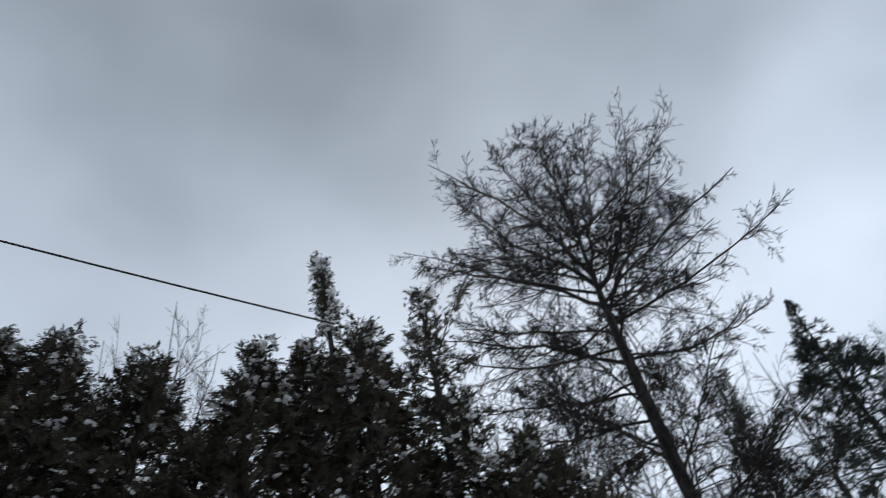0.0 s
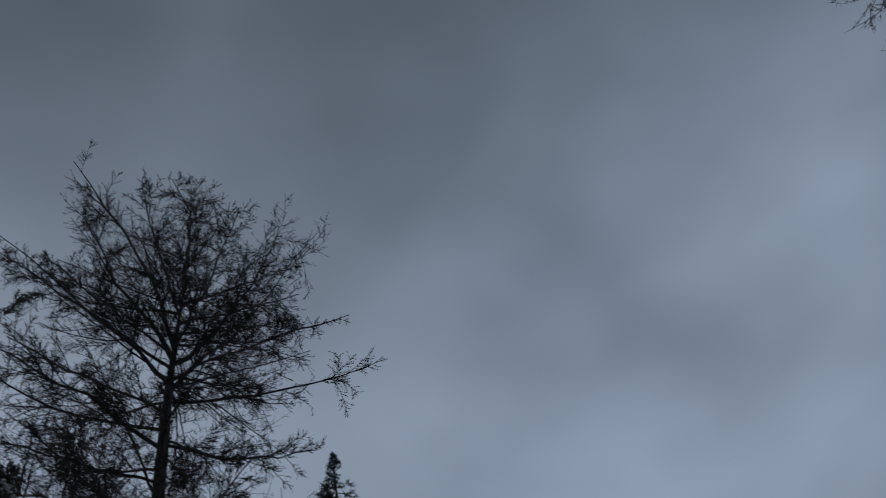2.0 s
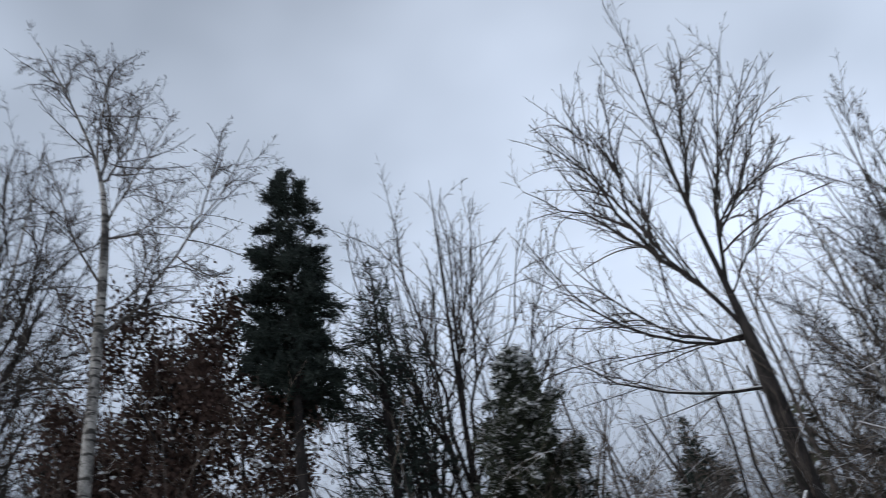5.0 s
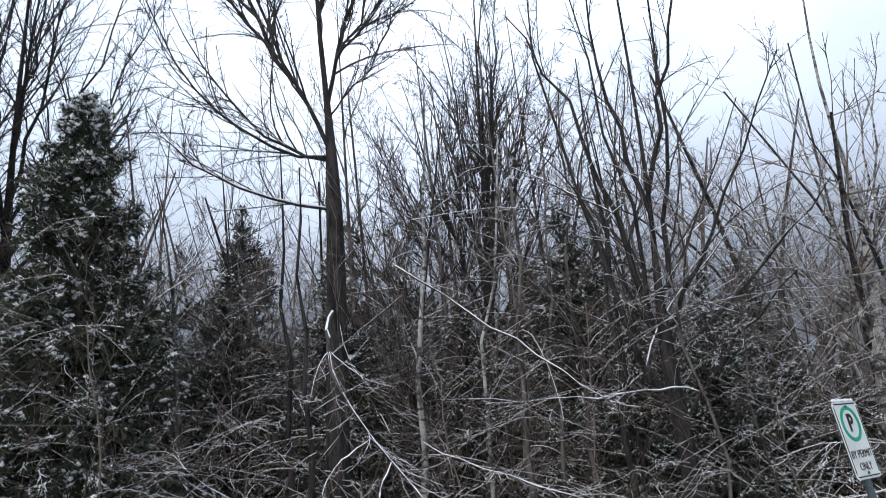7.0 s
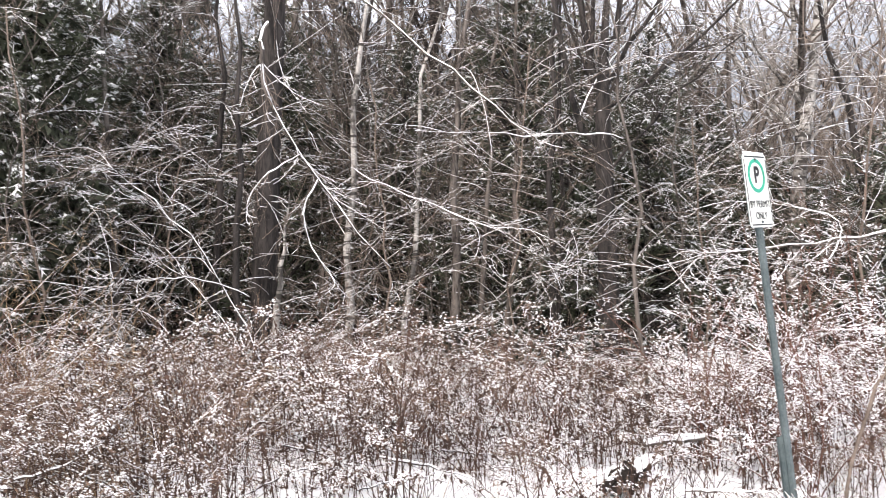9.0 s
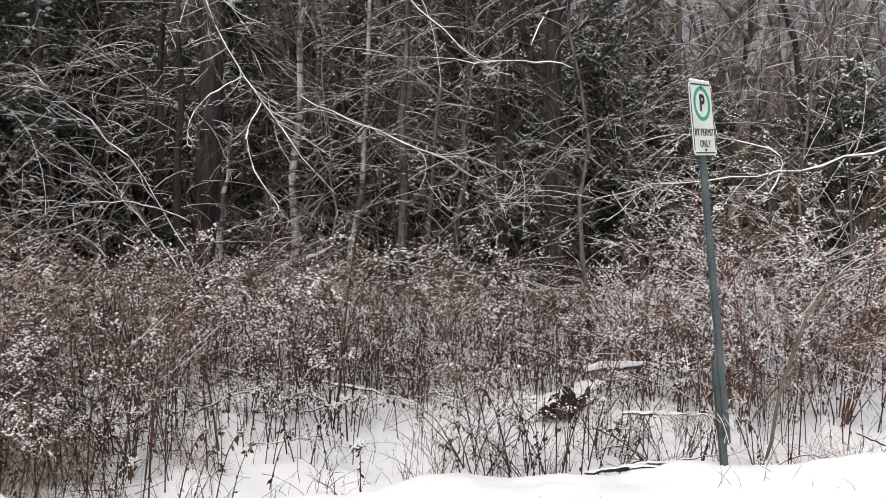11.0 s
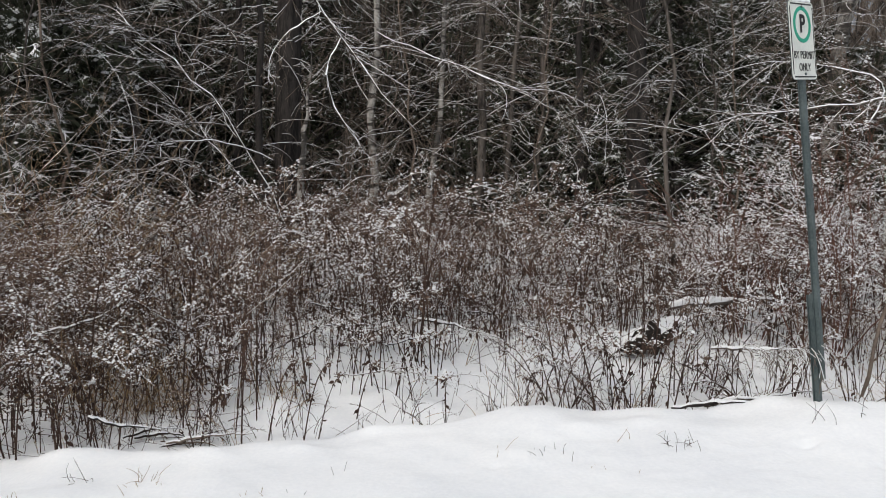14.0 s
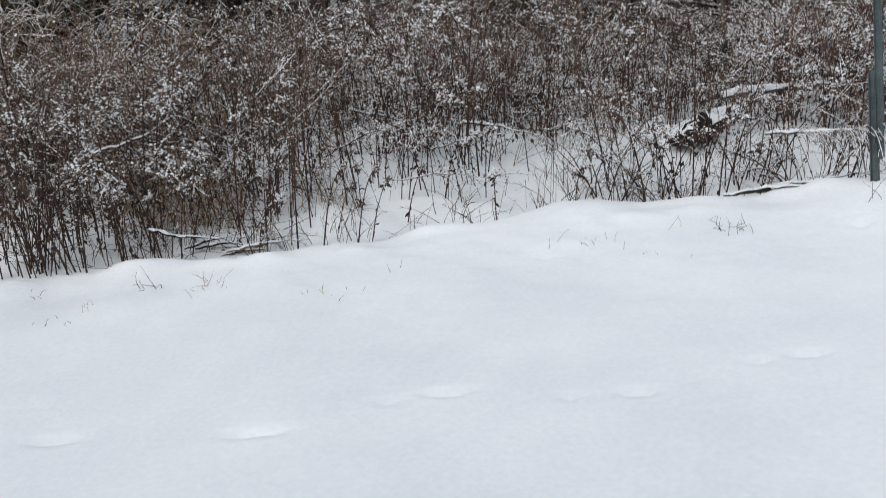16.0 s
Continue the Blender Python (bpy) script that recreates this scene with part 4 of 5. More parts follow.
for i in range(20):
    az = radians(-37 + 74 * (i + 0.5) / 20 + rng.uniform(-1.5, 1.5))
    d, h = rng.uniform(7.7, 10.2), rng.uniform(2.6, 4.6)
    if min(abs(math.degrees(az) + 13) - 2, abs(math.degrees(az) - 9.5), abs(math.degrees(az) - 21)) < 3:
        d += 2.0
    sapling((d * math.sin(az), d * math.cos(az)), rng.uniform(0, 360), h, 230 + i, (rng.uniform(-0.6, 0.6), rng.uniform(-0.5, 0.3)), rng.uniform(1.1, 1.9), 16, rng.uniform(0.010, 0.020), (M_TWIG, M_BARK)[i % 2], (35, 75), 0.7)


def shrub(place, h, seed, mat, label, stems=12, snow=0.6, spread=0.5):
    rng = np.random.default_rng(seed)
    bush = thing("shrub", base_at(*place, rng.uniform(0, 360)), label, "shrub", "shrubs before the wood")
    a = rng.random(stems) * 2 * np.pi
    way = np.stack([np.cos(a) * spread, np.sin(a) * spread, np.full(stems, 1.0)], 1) * rng.uniform(0.7, 1.2, (stems, 1))
    B = strand(np.stack([np.cos(a) * 0.08, np.sin(a) * 0.08, np.zeros(stems)], 1), way, h * rng.uniform(0.7, 1.15, stems), 8, -0.05, 0.10, rng)
    RB = np.tile([[0.006, 0.002]], (stems, 1))
    S, RS = grow(B, RB, 7, rng, (0.25, 1.0), (20, 50), (0.3, 0.6), 6, -0.03, 0.08, 0.6, 0.2, 0.0018)
    Q, RQ = grow(S, RS, 4, rng, (0.2, 1.0), (25, 55), (0.2, 0.4), 2, 0.0, 0.1, 0.7, 0.2, 0.0015)
    part("twig_crown", [tubes(B, RB, 4), tubes(S, RS, 3), tubes(Q, RQ, 3)], mat, bush, "", False, "stuff")
    at, _ = along(S, rng.random(len(S)))
    if mat is M_TAWNY:
        at = at[::5]
    if mat is M_RED and place[0] > 1.2:
        puff, _ = along(S, rng.uniform(0.75, 1.0, len(S)))
        at = np.concatenate([at, puff])
    part("snow", snow_along([(B, RB), (S, RS), (Q, RQ)], rng, snow, 0.9) + ([pads_at(np.repeat(puff, 8, 0) + rng.normal(0, 0.022, (len(puff) * 8, 3)), rng, 0.007, 0.019)] if mat is M_RED and place[0] > 1.2 else []) + [pads_at(at + rng.normal(0, 0.015, at.shape), rng, 0.005, 0.016, TINY)], M_SNOWTUFT, bush, "white snow on the twigs", False, "stuff")


rng = np.random.default_rng(300)
for i in range(27):
    az = radians(-38 + 76 * (i + 0.5) / 27 + rng.uniform(-1.0, 1.0))
    d = rng.uniform(7.4, 9.4)
    right = math.degrees(az) > 14
    shrub((d * math.sin(az), d * math.cos(az)), rng.uniform(0.7, 1.25), 310 + i, M_RED if right or i % 3 == 0 else M_TWIG,
          "reddish leafless shrub dusted with snow" if right or i % 3 == 0 else "brown leafless shrub dusted with snow", 10, 0.35)
for i, (px, py, h) in enumerate(((1.9, 6.4, 1.5), (2.3, 6.0, 1.7), (2.7, 6.6, 1.9), (3.1, 6.1, 1.8), (3.5, 6.9, 1.9), (2.5, 7.2, 1.9), (-3.3, 5.9, 1.2), (-3.0, 6.8, 1.3), (-4.0, 6.6, 1.4))):
    shrub((px, py), h, 350 + i, M_RED, "reddish leafless shrub with tufts of snow", 14, 0.5, 0.3)
for i, (px, py, h) in enumerate(((-4.4, 7.2, 2.0), (-3.9, 6.9, 1.9), (-3.5, 7.2, 1.8), (-4.8, 7.0, 2.1), (-3.2, 6.9, 1.6), (-4.2, 6.4, 1.7), (-3.7, 6.3, 1.5), (-2.8, 7.1, 1.4), (-2.4, 7.3, 1.3), (-3.0, 6.4, 1.2), (-4.6, 6.5, 1.8))):
    shrub((px, py), h, 360 + i, M_TAWNY, "tawny shrub of arching stems lined with snow", 20, 0.45, 1.1)


def bough(points, r, seed, label, name="fallen_branch", twigs=10, mat=None, size=(0.2, 0.4), down=-0.05, snow=1.1, category="branch", flat=0.4):
    """One long bent branch with side shoots and a ridge of snow."""
    rng = np.random.default_rng(seed)
    p = np.array(points, float)
    ob = thing(name, pose(*p[0]), label, category)
    L = bend(p - p[0], 14)[None]
    L[:, 1:-1] += rng.normal(0, 1, (1, 12, 3)) * min(0.013, 0.007 * np.linalg.norm(p[-1] - p[0]))
    s = np.linspace(0, 1, 14)
    RL = (r * (0.55 + 0.45 * np.sin(np.pi * np.clip(s * 1.25 + 0.12, 0, 1))) * (1 - 0.7 * s**3) * rng.uniform(0.85, 1.18, 14))[None]
    part("stem", [tubes(L, RL, 7)], mat or M_BARK, ob, "", True)
    S, RS = grow(L, np.array([[r, r * 0.4]]), int(twigs * 1.5), rng, (0.28, 0.98), (25, 65), (size[0] * 0.6, size[1] * 1.15), 10, down * 0.7, 0.09, 0.26, flat, 0.0026, 0.3)
    Q, RQ = grow(S, RS, 5, rng, (0.15, 0.95), (25, 60), (0.2, 0.5), 6, down * 0.7, 0.1, 0.6, flat, 0.0018)
    part("side_growth", [tubes(S, RS, 4), tubes(Q, RQ, 3)], M_TWIG, ob, "", False, "stuff")
    part("snow", [tubes(L, RL * rng.uniform(0.75, 1.15, (1, 14)), 6, 0.8, snow)] + snow_along([(S, RS)], rng, 0.95, 0.85) + snow_along([(Q, RQ)], rng, 0.8, 0.75), M_SNOW, ob, "thick white snow on its upper side", False, "stuff")


bough([(-1.64, 7.0, 3.74), (-1.67, 6.95, 3.65), (-1.69, 6.9, 3.52), (-1.70, 6.9, 3.36), (-1.64, 6.9, 3.09), (-1.50, 6.9, 2.82), (-1.27, 6.9, 2.48), (-1.02, 6.92, 2.14), (-0.78, 6.95, 1.88), (-0.62, 6.97, 1.70)], 0.0175, 401,
      "bent-over sapling crown heavy with white snow", "bent_sapling", 22, size=(0.15, 0.4), down=-0.14, snow=1.0)
bough([(-1.21, 6.9, 2.42), (-1.33, 6.85, 2.2), (-1.31, 6.86, 1.92), (-1.10, 6.9, 1.61), (-0.94, 6.94, 1.44)], 0.008, 402, "arched shoot hanging under its snow", twigs=9, down=-0.12)
bough([(-1.36, 6.9, 2.63), (-1.62, 6.8, 2.46), (-1.78, 6.75, 2.22), (-1.70, 6.75, 2.05)], 0.006, 421, "arched shoot hanging under its snow", twigs=7, down=-0.12)
bough([(-1.0, 6.53, 3.94), (-0.23, 6.5, 3.32), (0.47, 6.48, 2.73), (0.96, 6.46, 2.19)], 0.0085, 403, "long straight leaning branch lined with snow", twigs=3, size=(0.1, 0.2), snow=0.75)
bough([(1.23, 6.7, 2.71), (0.99, 6.6, 2.77), (0.65, 6.6, 2.73), (0.43, 6.6, 2.72), (-0.26, 6.6, 2.79), (-0.74, 6.6, 2.84)], 0.006, 404, "level snow-lined branch reaching out of the wood", "low_branch", 6, size=(0.12, 0.25))
bough([(-1.2, 9.15, 2.75), (-0.85, 7.8, 2.5), (-0.24, 7.2, 2.18), (0.29, 7.19, 2.01), (0.58, 7.18, 1.85), (0.80, 7.16, 1.6)], 0.0055, 405, "drooping branch lined with snow", "low_branch", 9, size=(0.15, 0.3))
bough([(3.6, 6.3, 2.12), (3.19, 6.3, 1.98), (2.81, 6.3, 1.92), (2.51, 6.35, 1.82), (2.06, 6.48, 1.84), (1.70, 6.58, 1.80), (1.33, 6.67, 1.64)], 0.0105, 406, "crooked fallen limb topped with snow", twigs=12, size=(0.12, 0.3), mat=M_BARK, snow=0.9)
bough([(2.85, 6.75, 1.75), (3.02, 6.75, 2.02), (2.75, 6.87, 2.17), (2.18, 7.07, 2.27), (1.83, 7.17, 2.16)], 0.007, 407, "arched branch lined with snow", twigs=8, size=(0.15, 0.3))
bough([(2.17, 5.05, 0.12), (2.23, 5.03, 0.5), (2.32, 4.99, 0.95), (2.42, 4.94, 1.2), (2.60, 4.85, 1.35), (2.9, 4.8, 1.5)], 0.0125, 408, "leaning brown sapling stem beside the sign", "leaning_sapling", 3, M_TWIG, (0.2, 0.4), 0.05, 0.5)
bough([(-1.75, 7.5, 0.72), (-2.15, 7.29, 1.73), (-2.75, 7.09, 2.4), (-3.13, 6.92, 2.64)], 0.006, 409, "slanting shoot lined with snow", twigs=10, size=(0.3, 0.5), down=0.0)
bough([(-1.83, 7.58, 0.72), (-2.39, 7.43, 1.58), (-2.82, 7.27, 1.85)], 0.0058, 410, "slanting shoot lined with snow", twigs=8, size=(0.3, 0.5), down=0.0)
bough([(-1.9, 7.4, 1.45), (-2.19, 7.28, 1.58), (-2.45, 7.19, 1.65), (-2.75, 7.09, 1.59), (-3.14, 6.92, 1.64)], 0.0058, 411, "bare crooked branch lined with snow", twigs=5, size=(0.2, 0.4))
bough([(-0.62, 5.9, 0.40), (-0.23, 5.9, 0.33), (0.09, 5.9, 0.24)], 0.009, 412, "dark stick caught in the weeds", twigs=3, mat=M_DARK)
bough([(-2.22, 4.45, 0.12), (-2.06, 4.5, 0.05), (-1.72, 4.62, 0.0)], 0.009, 413, "snow-covered stick on the bank", twigs=3, mat=M_DARK)
bough([(-1.92, 8.25, 0.3), (-1.86, 8.25, 1.2), (-1.76, 8.25, 2.0), (-1.72, 8.25, 2.45)], 0.032, 422, "pale broken trunk standing dead", "broken_tree", 7, M_BIRCH, (0.1, 0.2), 0.0, 0.2, "tree")
bough([(-2.75, 5.0, 0.45), (-2.43, 5.05, 0.53), (-2.2, 5.1, 0.68)], 0.0075, 414, "snow-covered stick in the weeds", twigs=3)
bough([(-1.75, 9.4, 0.72), (-1.2, 9.42, 0.95), (-0.85, 9.46, 1.15)], 0.05, 415, "fallen trunk under snow", "fallen_log", 3, M_BARK, (0.1, 0.2), 0.0, 0.95, "log")
bough([(-1.65, 9.2, 0.6), (-1.2, 9.2, 0.76), (-0.7, 9.25, 0.98)], 0.045, 416, "fallen trunk under snow", "fallen_log", 3, M_BARK, (0.1, 0.2), 0.0, 0.95, "log")
bough([(1.30, 6.3, 0.40), (1.6, 6.34, 0.43), (1.9, 6.38, 0.45), (2.3, 6.44, 0.45)], 0.026, 417, "fallen log capped with white snow", "fallen_log", 4, M_BARK, (0.1, 0.25), 0.0, 1.25, "log")
bough([(1.15, 5.0, 0.06), (1.5, 4.95, 0.13), (1.85, 4.9, 0.2)], 0.010, 418, "broken snow-covered branch on the bank", twigs=9, size=(0.3, 0.5), down=-0.02)
bough([(1.3, 5.12, 0.38), (1.55, 4.95, 0.42), (1.80, 4.80, 0.47)], 0.010, 419, "dead bough leaning on the sign post under snow", twigs=34, size=(0.3, 0.6), down=-0.26)
bough([(1.05, 5.0, 0.05), (1.35, 4.9, 0.12), (1.62, 4.85, 0.13)], 0.011, 420, "dark stick half buried in the bank", twigs=5, mat=M_DARK, size=(0.2, 0.4))

rng = np.random.default_rng(440)
for i in range(26):
    x, y = rng.uniform(-3.2, 3.2), rng.uniform(5.1, 7.0)
    z, a, long = float(ground_height(np.array(x), np.array(y))) + rng.uniform(0.08, 0.42), rng.uniform(-0.5, 0.5), rng.uniform(0.3, 0.9)
    dx, dz = long * math.cos(a), long * rng.normal(0, 0.3)
    bough([(x - dx / 2, y, z - dz / 2), (x, y + 0.05, z + rng.uniform(0, 0.08)), (x + dx / 2, y + long * math.sin(a), z + dz / 2)], rng.uniform(0.003, 0.007), 441 + i, "thin dead stick caught in the weeds under snow", twigs=5,
          mat=(M_DARK, M_TWIG)[i % 2], size=(0.2, 0.5), snow=0.9)

for i in range(12):
    cx, cy = ((-1.78, 4.55), (1.38, 4.93))[i % 2]
    x, y, a, long = cx + rng.normal(0, 0.16), cy + rng.uniform(0, 0.16), rng.uniform(-0.6, 0.6), rng.uniform(0.18, 0.5)
    z = float(ground_height(np.array(x), np.array(y))) + rng.uniform(0.005, 0.06)
    bough([(x - long * 0.5, y - a * 0.1, z - 0.02), (x, y, z + 0.02), (x + long * 0.5, y + a * 0.1, z + a * 0.1)], rng.uniform(0.005, 0.010), 470 + i, "short broken stick in a snowy heap", twigs=3, mat=(M_ROT, M_TWIG)[i % 3 // 2], size=(0.2, 0.4), snow=0.85)


def stump():
    """Crumbled rotten wood, a few slanting splinters and a thick cap of snow."""
    ob = thing("rotten_stump", pose(1.08, 5.98, 0.19, 0, 0, 10) @ Matrix.Scale(0.8, 4), "dark rotten wood under a mound of snow", "stump")
    rng = np.random.default_rng(430)
    for cx, cy, cz, sx, sz in ((0.0, 0.0, 0.05, 0.13, 0.10), (0.13, 0.03, 0.05, 0.11, 0.09), (-0.12, 0.02, 0.0, 0.09, 0.06)):
        th, ph = np.meshgrid(np.linspace(0.15, np.pi - 0.15, 8), np.arange(12) * 2 * np.pi / 12, indexing="ij")
        w = 1 + rng.normal(0, 0.22, th.shape)
        v = np.stack([cx + sx * w * np.sin(th) * np.cos(ph), cy + sx * 0.8 * w * np.sin(th) * np.sin(ph), cz + sz * w * np.cos(th) + 0.35 * sx * np.cos(ph)], -1)
        f = [(r * 12 + q, (r + 1) * 12 + q, (r + 1) * 12 + (q + 1) % 12, r * 12 + (q + 1) % 12) for r in range(7) for q in range(12)]
        part("chunk", [(v, np.array(f))], M_ROT, ob)
    for px, pz, run, climb in ((-0.20, 0.02, 0.30, 0.14), (-0.08, -0.02, 0.22, 0.12)):
        L = bend([(px, -0.09, pz), (px + run * 0.5, -0.10, pz + climb * 0.6), (px + run, -0.07, pz + climb)], 8)[None] + rng.normal(0, 0.006, (1, 8, 3))
        part("splinter", [tubes(L, np.array([[0.022, 0.008]]), 6)], M_ROT, ob)
    # the cap: one smooth uneven mound
    u, q = np.meshgrid(np.linspace(0, 1, 12), np.arange(28) * 2 * np.pi / 28, indexing="ij")
    rim = 1 + 0.10 * np.sin(3 * q + 1) + 0.07 * np.sin(5 * q)
    v = np.stack([0.10 + 0.30 * rim * u * np.cos(q), 0.08 + 0.15 * rim * u * np.sin(q), 0.10 + 0.085 * np.sqrt(1 - u**2 * 0.98) + 0.10 * u * np.cos(q) + 0.014 * np.sin(4 * q + 6 * u) * u], -1)
    f = [(r * 28 + k, (r + 1) * 28 + k, (r + 1) * 28 + (k + 1) % 28, r * 28 + (k + 1) % 28) for r in range(11) for k in range(28)]
    part("snow", [(v, np.array(f))], M_SNOW, ob, "smooth white cap of snow", True)


stump()


# ---- dead weeds ----
def weed_blocks(rng, h, sort=0):
    """A dead weed of one of four sorts: plumed goldenrod, leafy dark stalk, bushy aster dusted with snow, bare branched stalk."""
    lean = rng.normal(0, (0.24, 0.17, 0.18, 0.32)[sort], 2) * h
    nod = rng.uniform(1.2, 2.6) if sort == 0 else rng.uniform(0.95, 1.25)
    T = bend([(0, 0, 0), (lean[0] * 0.3, lean[1] * 0.3, h * 0.5), (lean[0] * 0.8, lean[1] * 0.8, h * 0.92), (lean[0] * nod, lean[1] * nod, h * (0.96 if sort == 0 else 1))], 8)[None]
    RT = np.array([[0.0048, 0.0019]]) * rng.uniform(0.7, 1.2)
    stalk = [tubes(T, RT, 4)]
    if sort == 2:
        S, RS = grow(T, RT, 16, rng, (0.25, 1.0), (25, 65), (0.35, 0.75), 6, 0.03, 0.12, 0.6, 0.0, 0.0015, 0.65)
        Q, RQ = grow(S, RS, 6, rng, (0.2, 1.0), (25, 60), (0.2, 0.5), 3, 0.0, 0.12, 0.7, 0.0, 0.0012, 0.4)
        S, RS = np.concatenate([S[:, ::2], Q]), np.concatenate([RS, RQ])
    elif sort == 3:
        S, RS = grow(T, RT, 9, rng, (0.3, 1.0), (18, 55), (0.3, 0.6), 4, 0.05, 0.1, 0.7, 0.0, 0.0016, 0.6)
    else:
        full = rng.uniform(0.10, 0.3) if sort == 0 else rng.uniform(0.05, 0.14)
        S, RS = grow(T, RT, 12, rng, (1.0 - full * 1.2, 1.0), (20, 75), (full * 0.45, full * 0.9), 4, -0.14, 0.15, 0.6, 0.0, 0.0015, 0.3)
    n = int(rng.integers(*((10, 26), (12, 24), (8, 20), (6, 16))[sort]))
    at, tan = along(np.repeat(T, n, 0), rng.uniform(0.12, 0.95, n))
    way = rng.normal(0, 0.55, (n, 3)) + (0, 0, -0.85)
    foliage = [stamp(LEAF, at, *axes_of(unit(way), rng, 1.2), rng.uniform(0.018, (0.042, 0.055, 0.036, 0.036)[sort], n))]
    k = (44, 26, 70, 18)[sort]
    q = rng.integers(0, len(S), k)
    fa, fw = along(S[q], rng.random(k))
    head = [tubes(S, RS, 3), stamp(LEAF, fa, *axes_of(unit(fw + rng.normal(0, 0.6, fw.shape)), rng, 2.0), rng.uniform(0.012, 0.032, k))]
    caught = rng.random() ** (0.8 if sort in (0, 2) else 2.0)
    m = int((14 + 40 * caught) * (1, 0.4, 1.1, 0.4)[sort])
    pa, _ = along(S[rng.integers(0, len(S), m)], rng.uniform(0.1, 1, m))
    pa = pa + rng.normal(0, 0.007, pa.shape)
    snow = [pads_at(np.concatenate([pa, at[:3 + int(9 * caught)]]) + (0, 0, 0.004), rng, 0.004, 0.011 + 0.008 * caught, TINY)]
    if caught > 0.45 and sort == 0:
        big, _ = along(S[rng.integers(0, len(S), 22)], rng.uniform(0.2, 1, 22))
        snow.append(pads_at(big + rng.normal(0, 0.006, big.shape) + (0, 0, 0.006), rng, 0.009, 0.021))
    snow += snow_along([(S, RS)], rng, 0.12, 0.8)
    return stalk, foliage, head, snow


def weed_density(x, y):
    """How thick the weeds stand: sparse just behind the bank, dense towards the wood and to the west."""
    s = y - (float(crest_line(x)) + 0.12)
    open_snow = math.exp(-(((x - 0.9) / 0.9) ** 2 + ((y - 5.8) / 0.5) ** 2)) + 1.2 * math.exp(-(((x - 2.8) / 0.95) ** 2 + ((y - 5.5) / 0.6) ** 2)) + 1.4 * math.exp(-(((x + 0.45) / 1.05) ** 4 + ((y - 4.95) / 0.45) ** 4))
    clump = 0.6 + 0.4 * math.sin(2.3 * x + 1.3 * y) * math.sin(1.7 * x - 2.6 * y + 1)
    return clump * min(1.0, 0.42 + 0.5 * max(0, s - 0.3) + (0.6 if x < -1.5 else 0) + (0.12 if 1.2 < x < 1.9 else 0)) * max(0.07, 1 - 0.62 * open_snow)


rng = np.random.default_rng(500)
KINDS = []
for i in range(20):
    h = 0.40 + 0.037 * (i // 4) * 4.2
    KINDS.append((h, [mesh_of(n, b, m) for n, b, m in zip(("stalk", "foliage", "seed_head", "snow"), weed_blocks(rng, h, i % 4), (M_WEED, M_WEED, M_FLUFF, M_SNOWTUFT))]))


def weed_sort(x, y, rng):
    """Like stands by like: the sorts grow in patches."""
    a = noise.noise((x * 0.9, y * 0.9, 7)) + rng.normal(0, 0.16)
    return 2 if a < -0.32 else 0 if a < 0.06 else 1 if a < 0.3 else 3


spots = []
while len(spots) < 2000:
    y = 4.25 + 4.1 * rng.random() ** 1.15
    x = rng.uniform(-0.75, 0.75) * y
    if y > crest_line(x) + 0.13 and rng.random() < weed_density(x, y):
        spots.append((x, y))
near = sorted(spots, key=lambda p: p[1] - 0.08 * p[0])[:290]
for x, y in near:
    i = int(rng.integers(0, 5)) * 4 + weed_sort(x, y, rng)
    m = base_at(x, y, rng.uniform(0, 360)) @ Matrix.Translation((0, 0, 0.04))
    weed = thing("dead_weed", m @ Matrix.Scale(float(rng.uniform(0.75, 1.1)), 4), ("dead brown goldenrod with a nodding snowy plume", "dead dark weed stalk hung with curled leaves", "bushy dead aster dusted with snow", "bare branched brown weed stalk")[i % 4], "weed", "dead weeds behind the bank")
    for n, me in zip(("stalk", "foliage", "seed_head", "snow"), KINDS[i][1]):
        part(n, me, None, weed, "", False, "stuff" if n in ("foliage", "snow", "seed_head") else "")


def weed_field():
    """The weeds further back, which nobody could count."""
    sets = [[], [], [], []]
    rng = np.random.default_rng(520)
    stock = [weed_blocks(rng, 0.50 + 0.032 * (i // 4) * 4, i % 4) for i in range(28)]
    taken = set(near)
    for x, y in spots:
        if (x, y) in taken:
            continue
        a, s = rng.uniform(0, 6.28), (rng.uniform(0.5, 1.0) + 0.3 * rng.random() ** 3) * (1 - 0.17 * min(2.5, max(0, y - 6.0)))
        z = float(ground_height(np.array(x), np.array(y)))
        c, d = math.cos(a) * s, math.sin(a) * s
        turn = np.array([[c, -d, 0], [d, c, 0], [0, 0, s]])
        for out, blocks in zip(sets, stock[int(rng.integers(0, 7)) * 4 + weed_sort(x, y, rng)]):
            out += [(v @ turn.T + (x, y, z), f) for v, f in blocks]
    ob = thing("weed_field", pose(0, 0, 0), "dense field of dead brown weeds tipped with snow", "weeds", "", "stuff")
    for n, b, m in zip(("stalks", "leaves", "seed_heads", "snow"), sets, (M_WEED, M_WEED, M_FLUFF, M_SNOWTUFT)):
        part(n, b, m, ob)


weed_field()


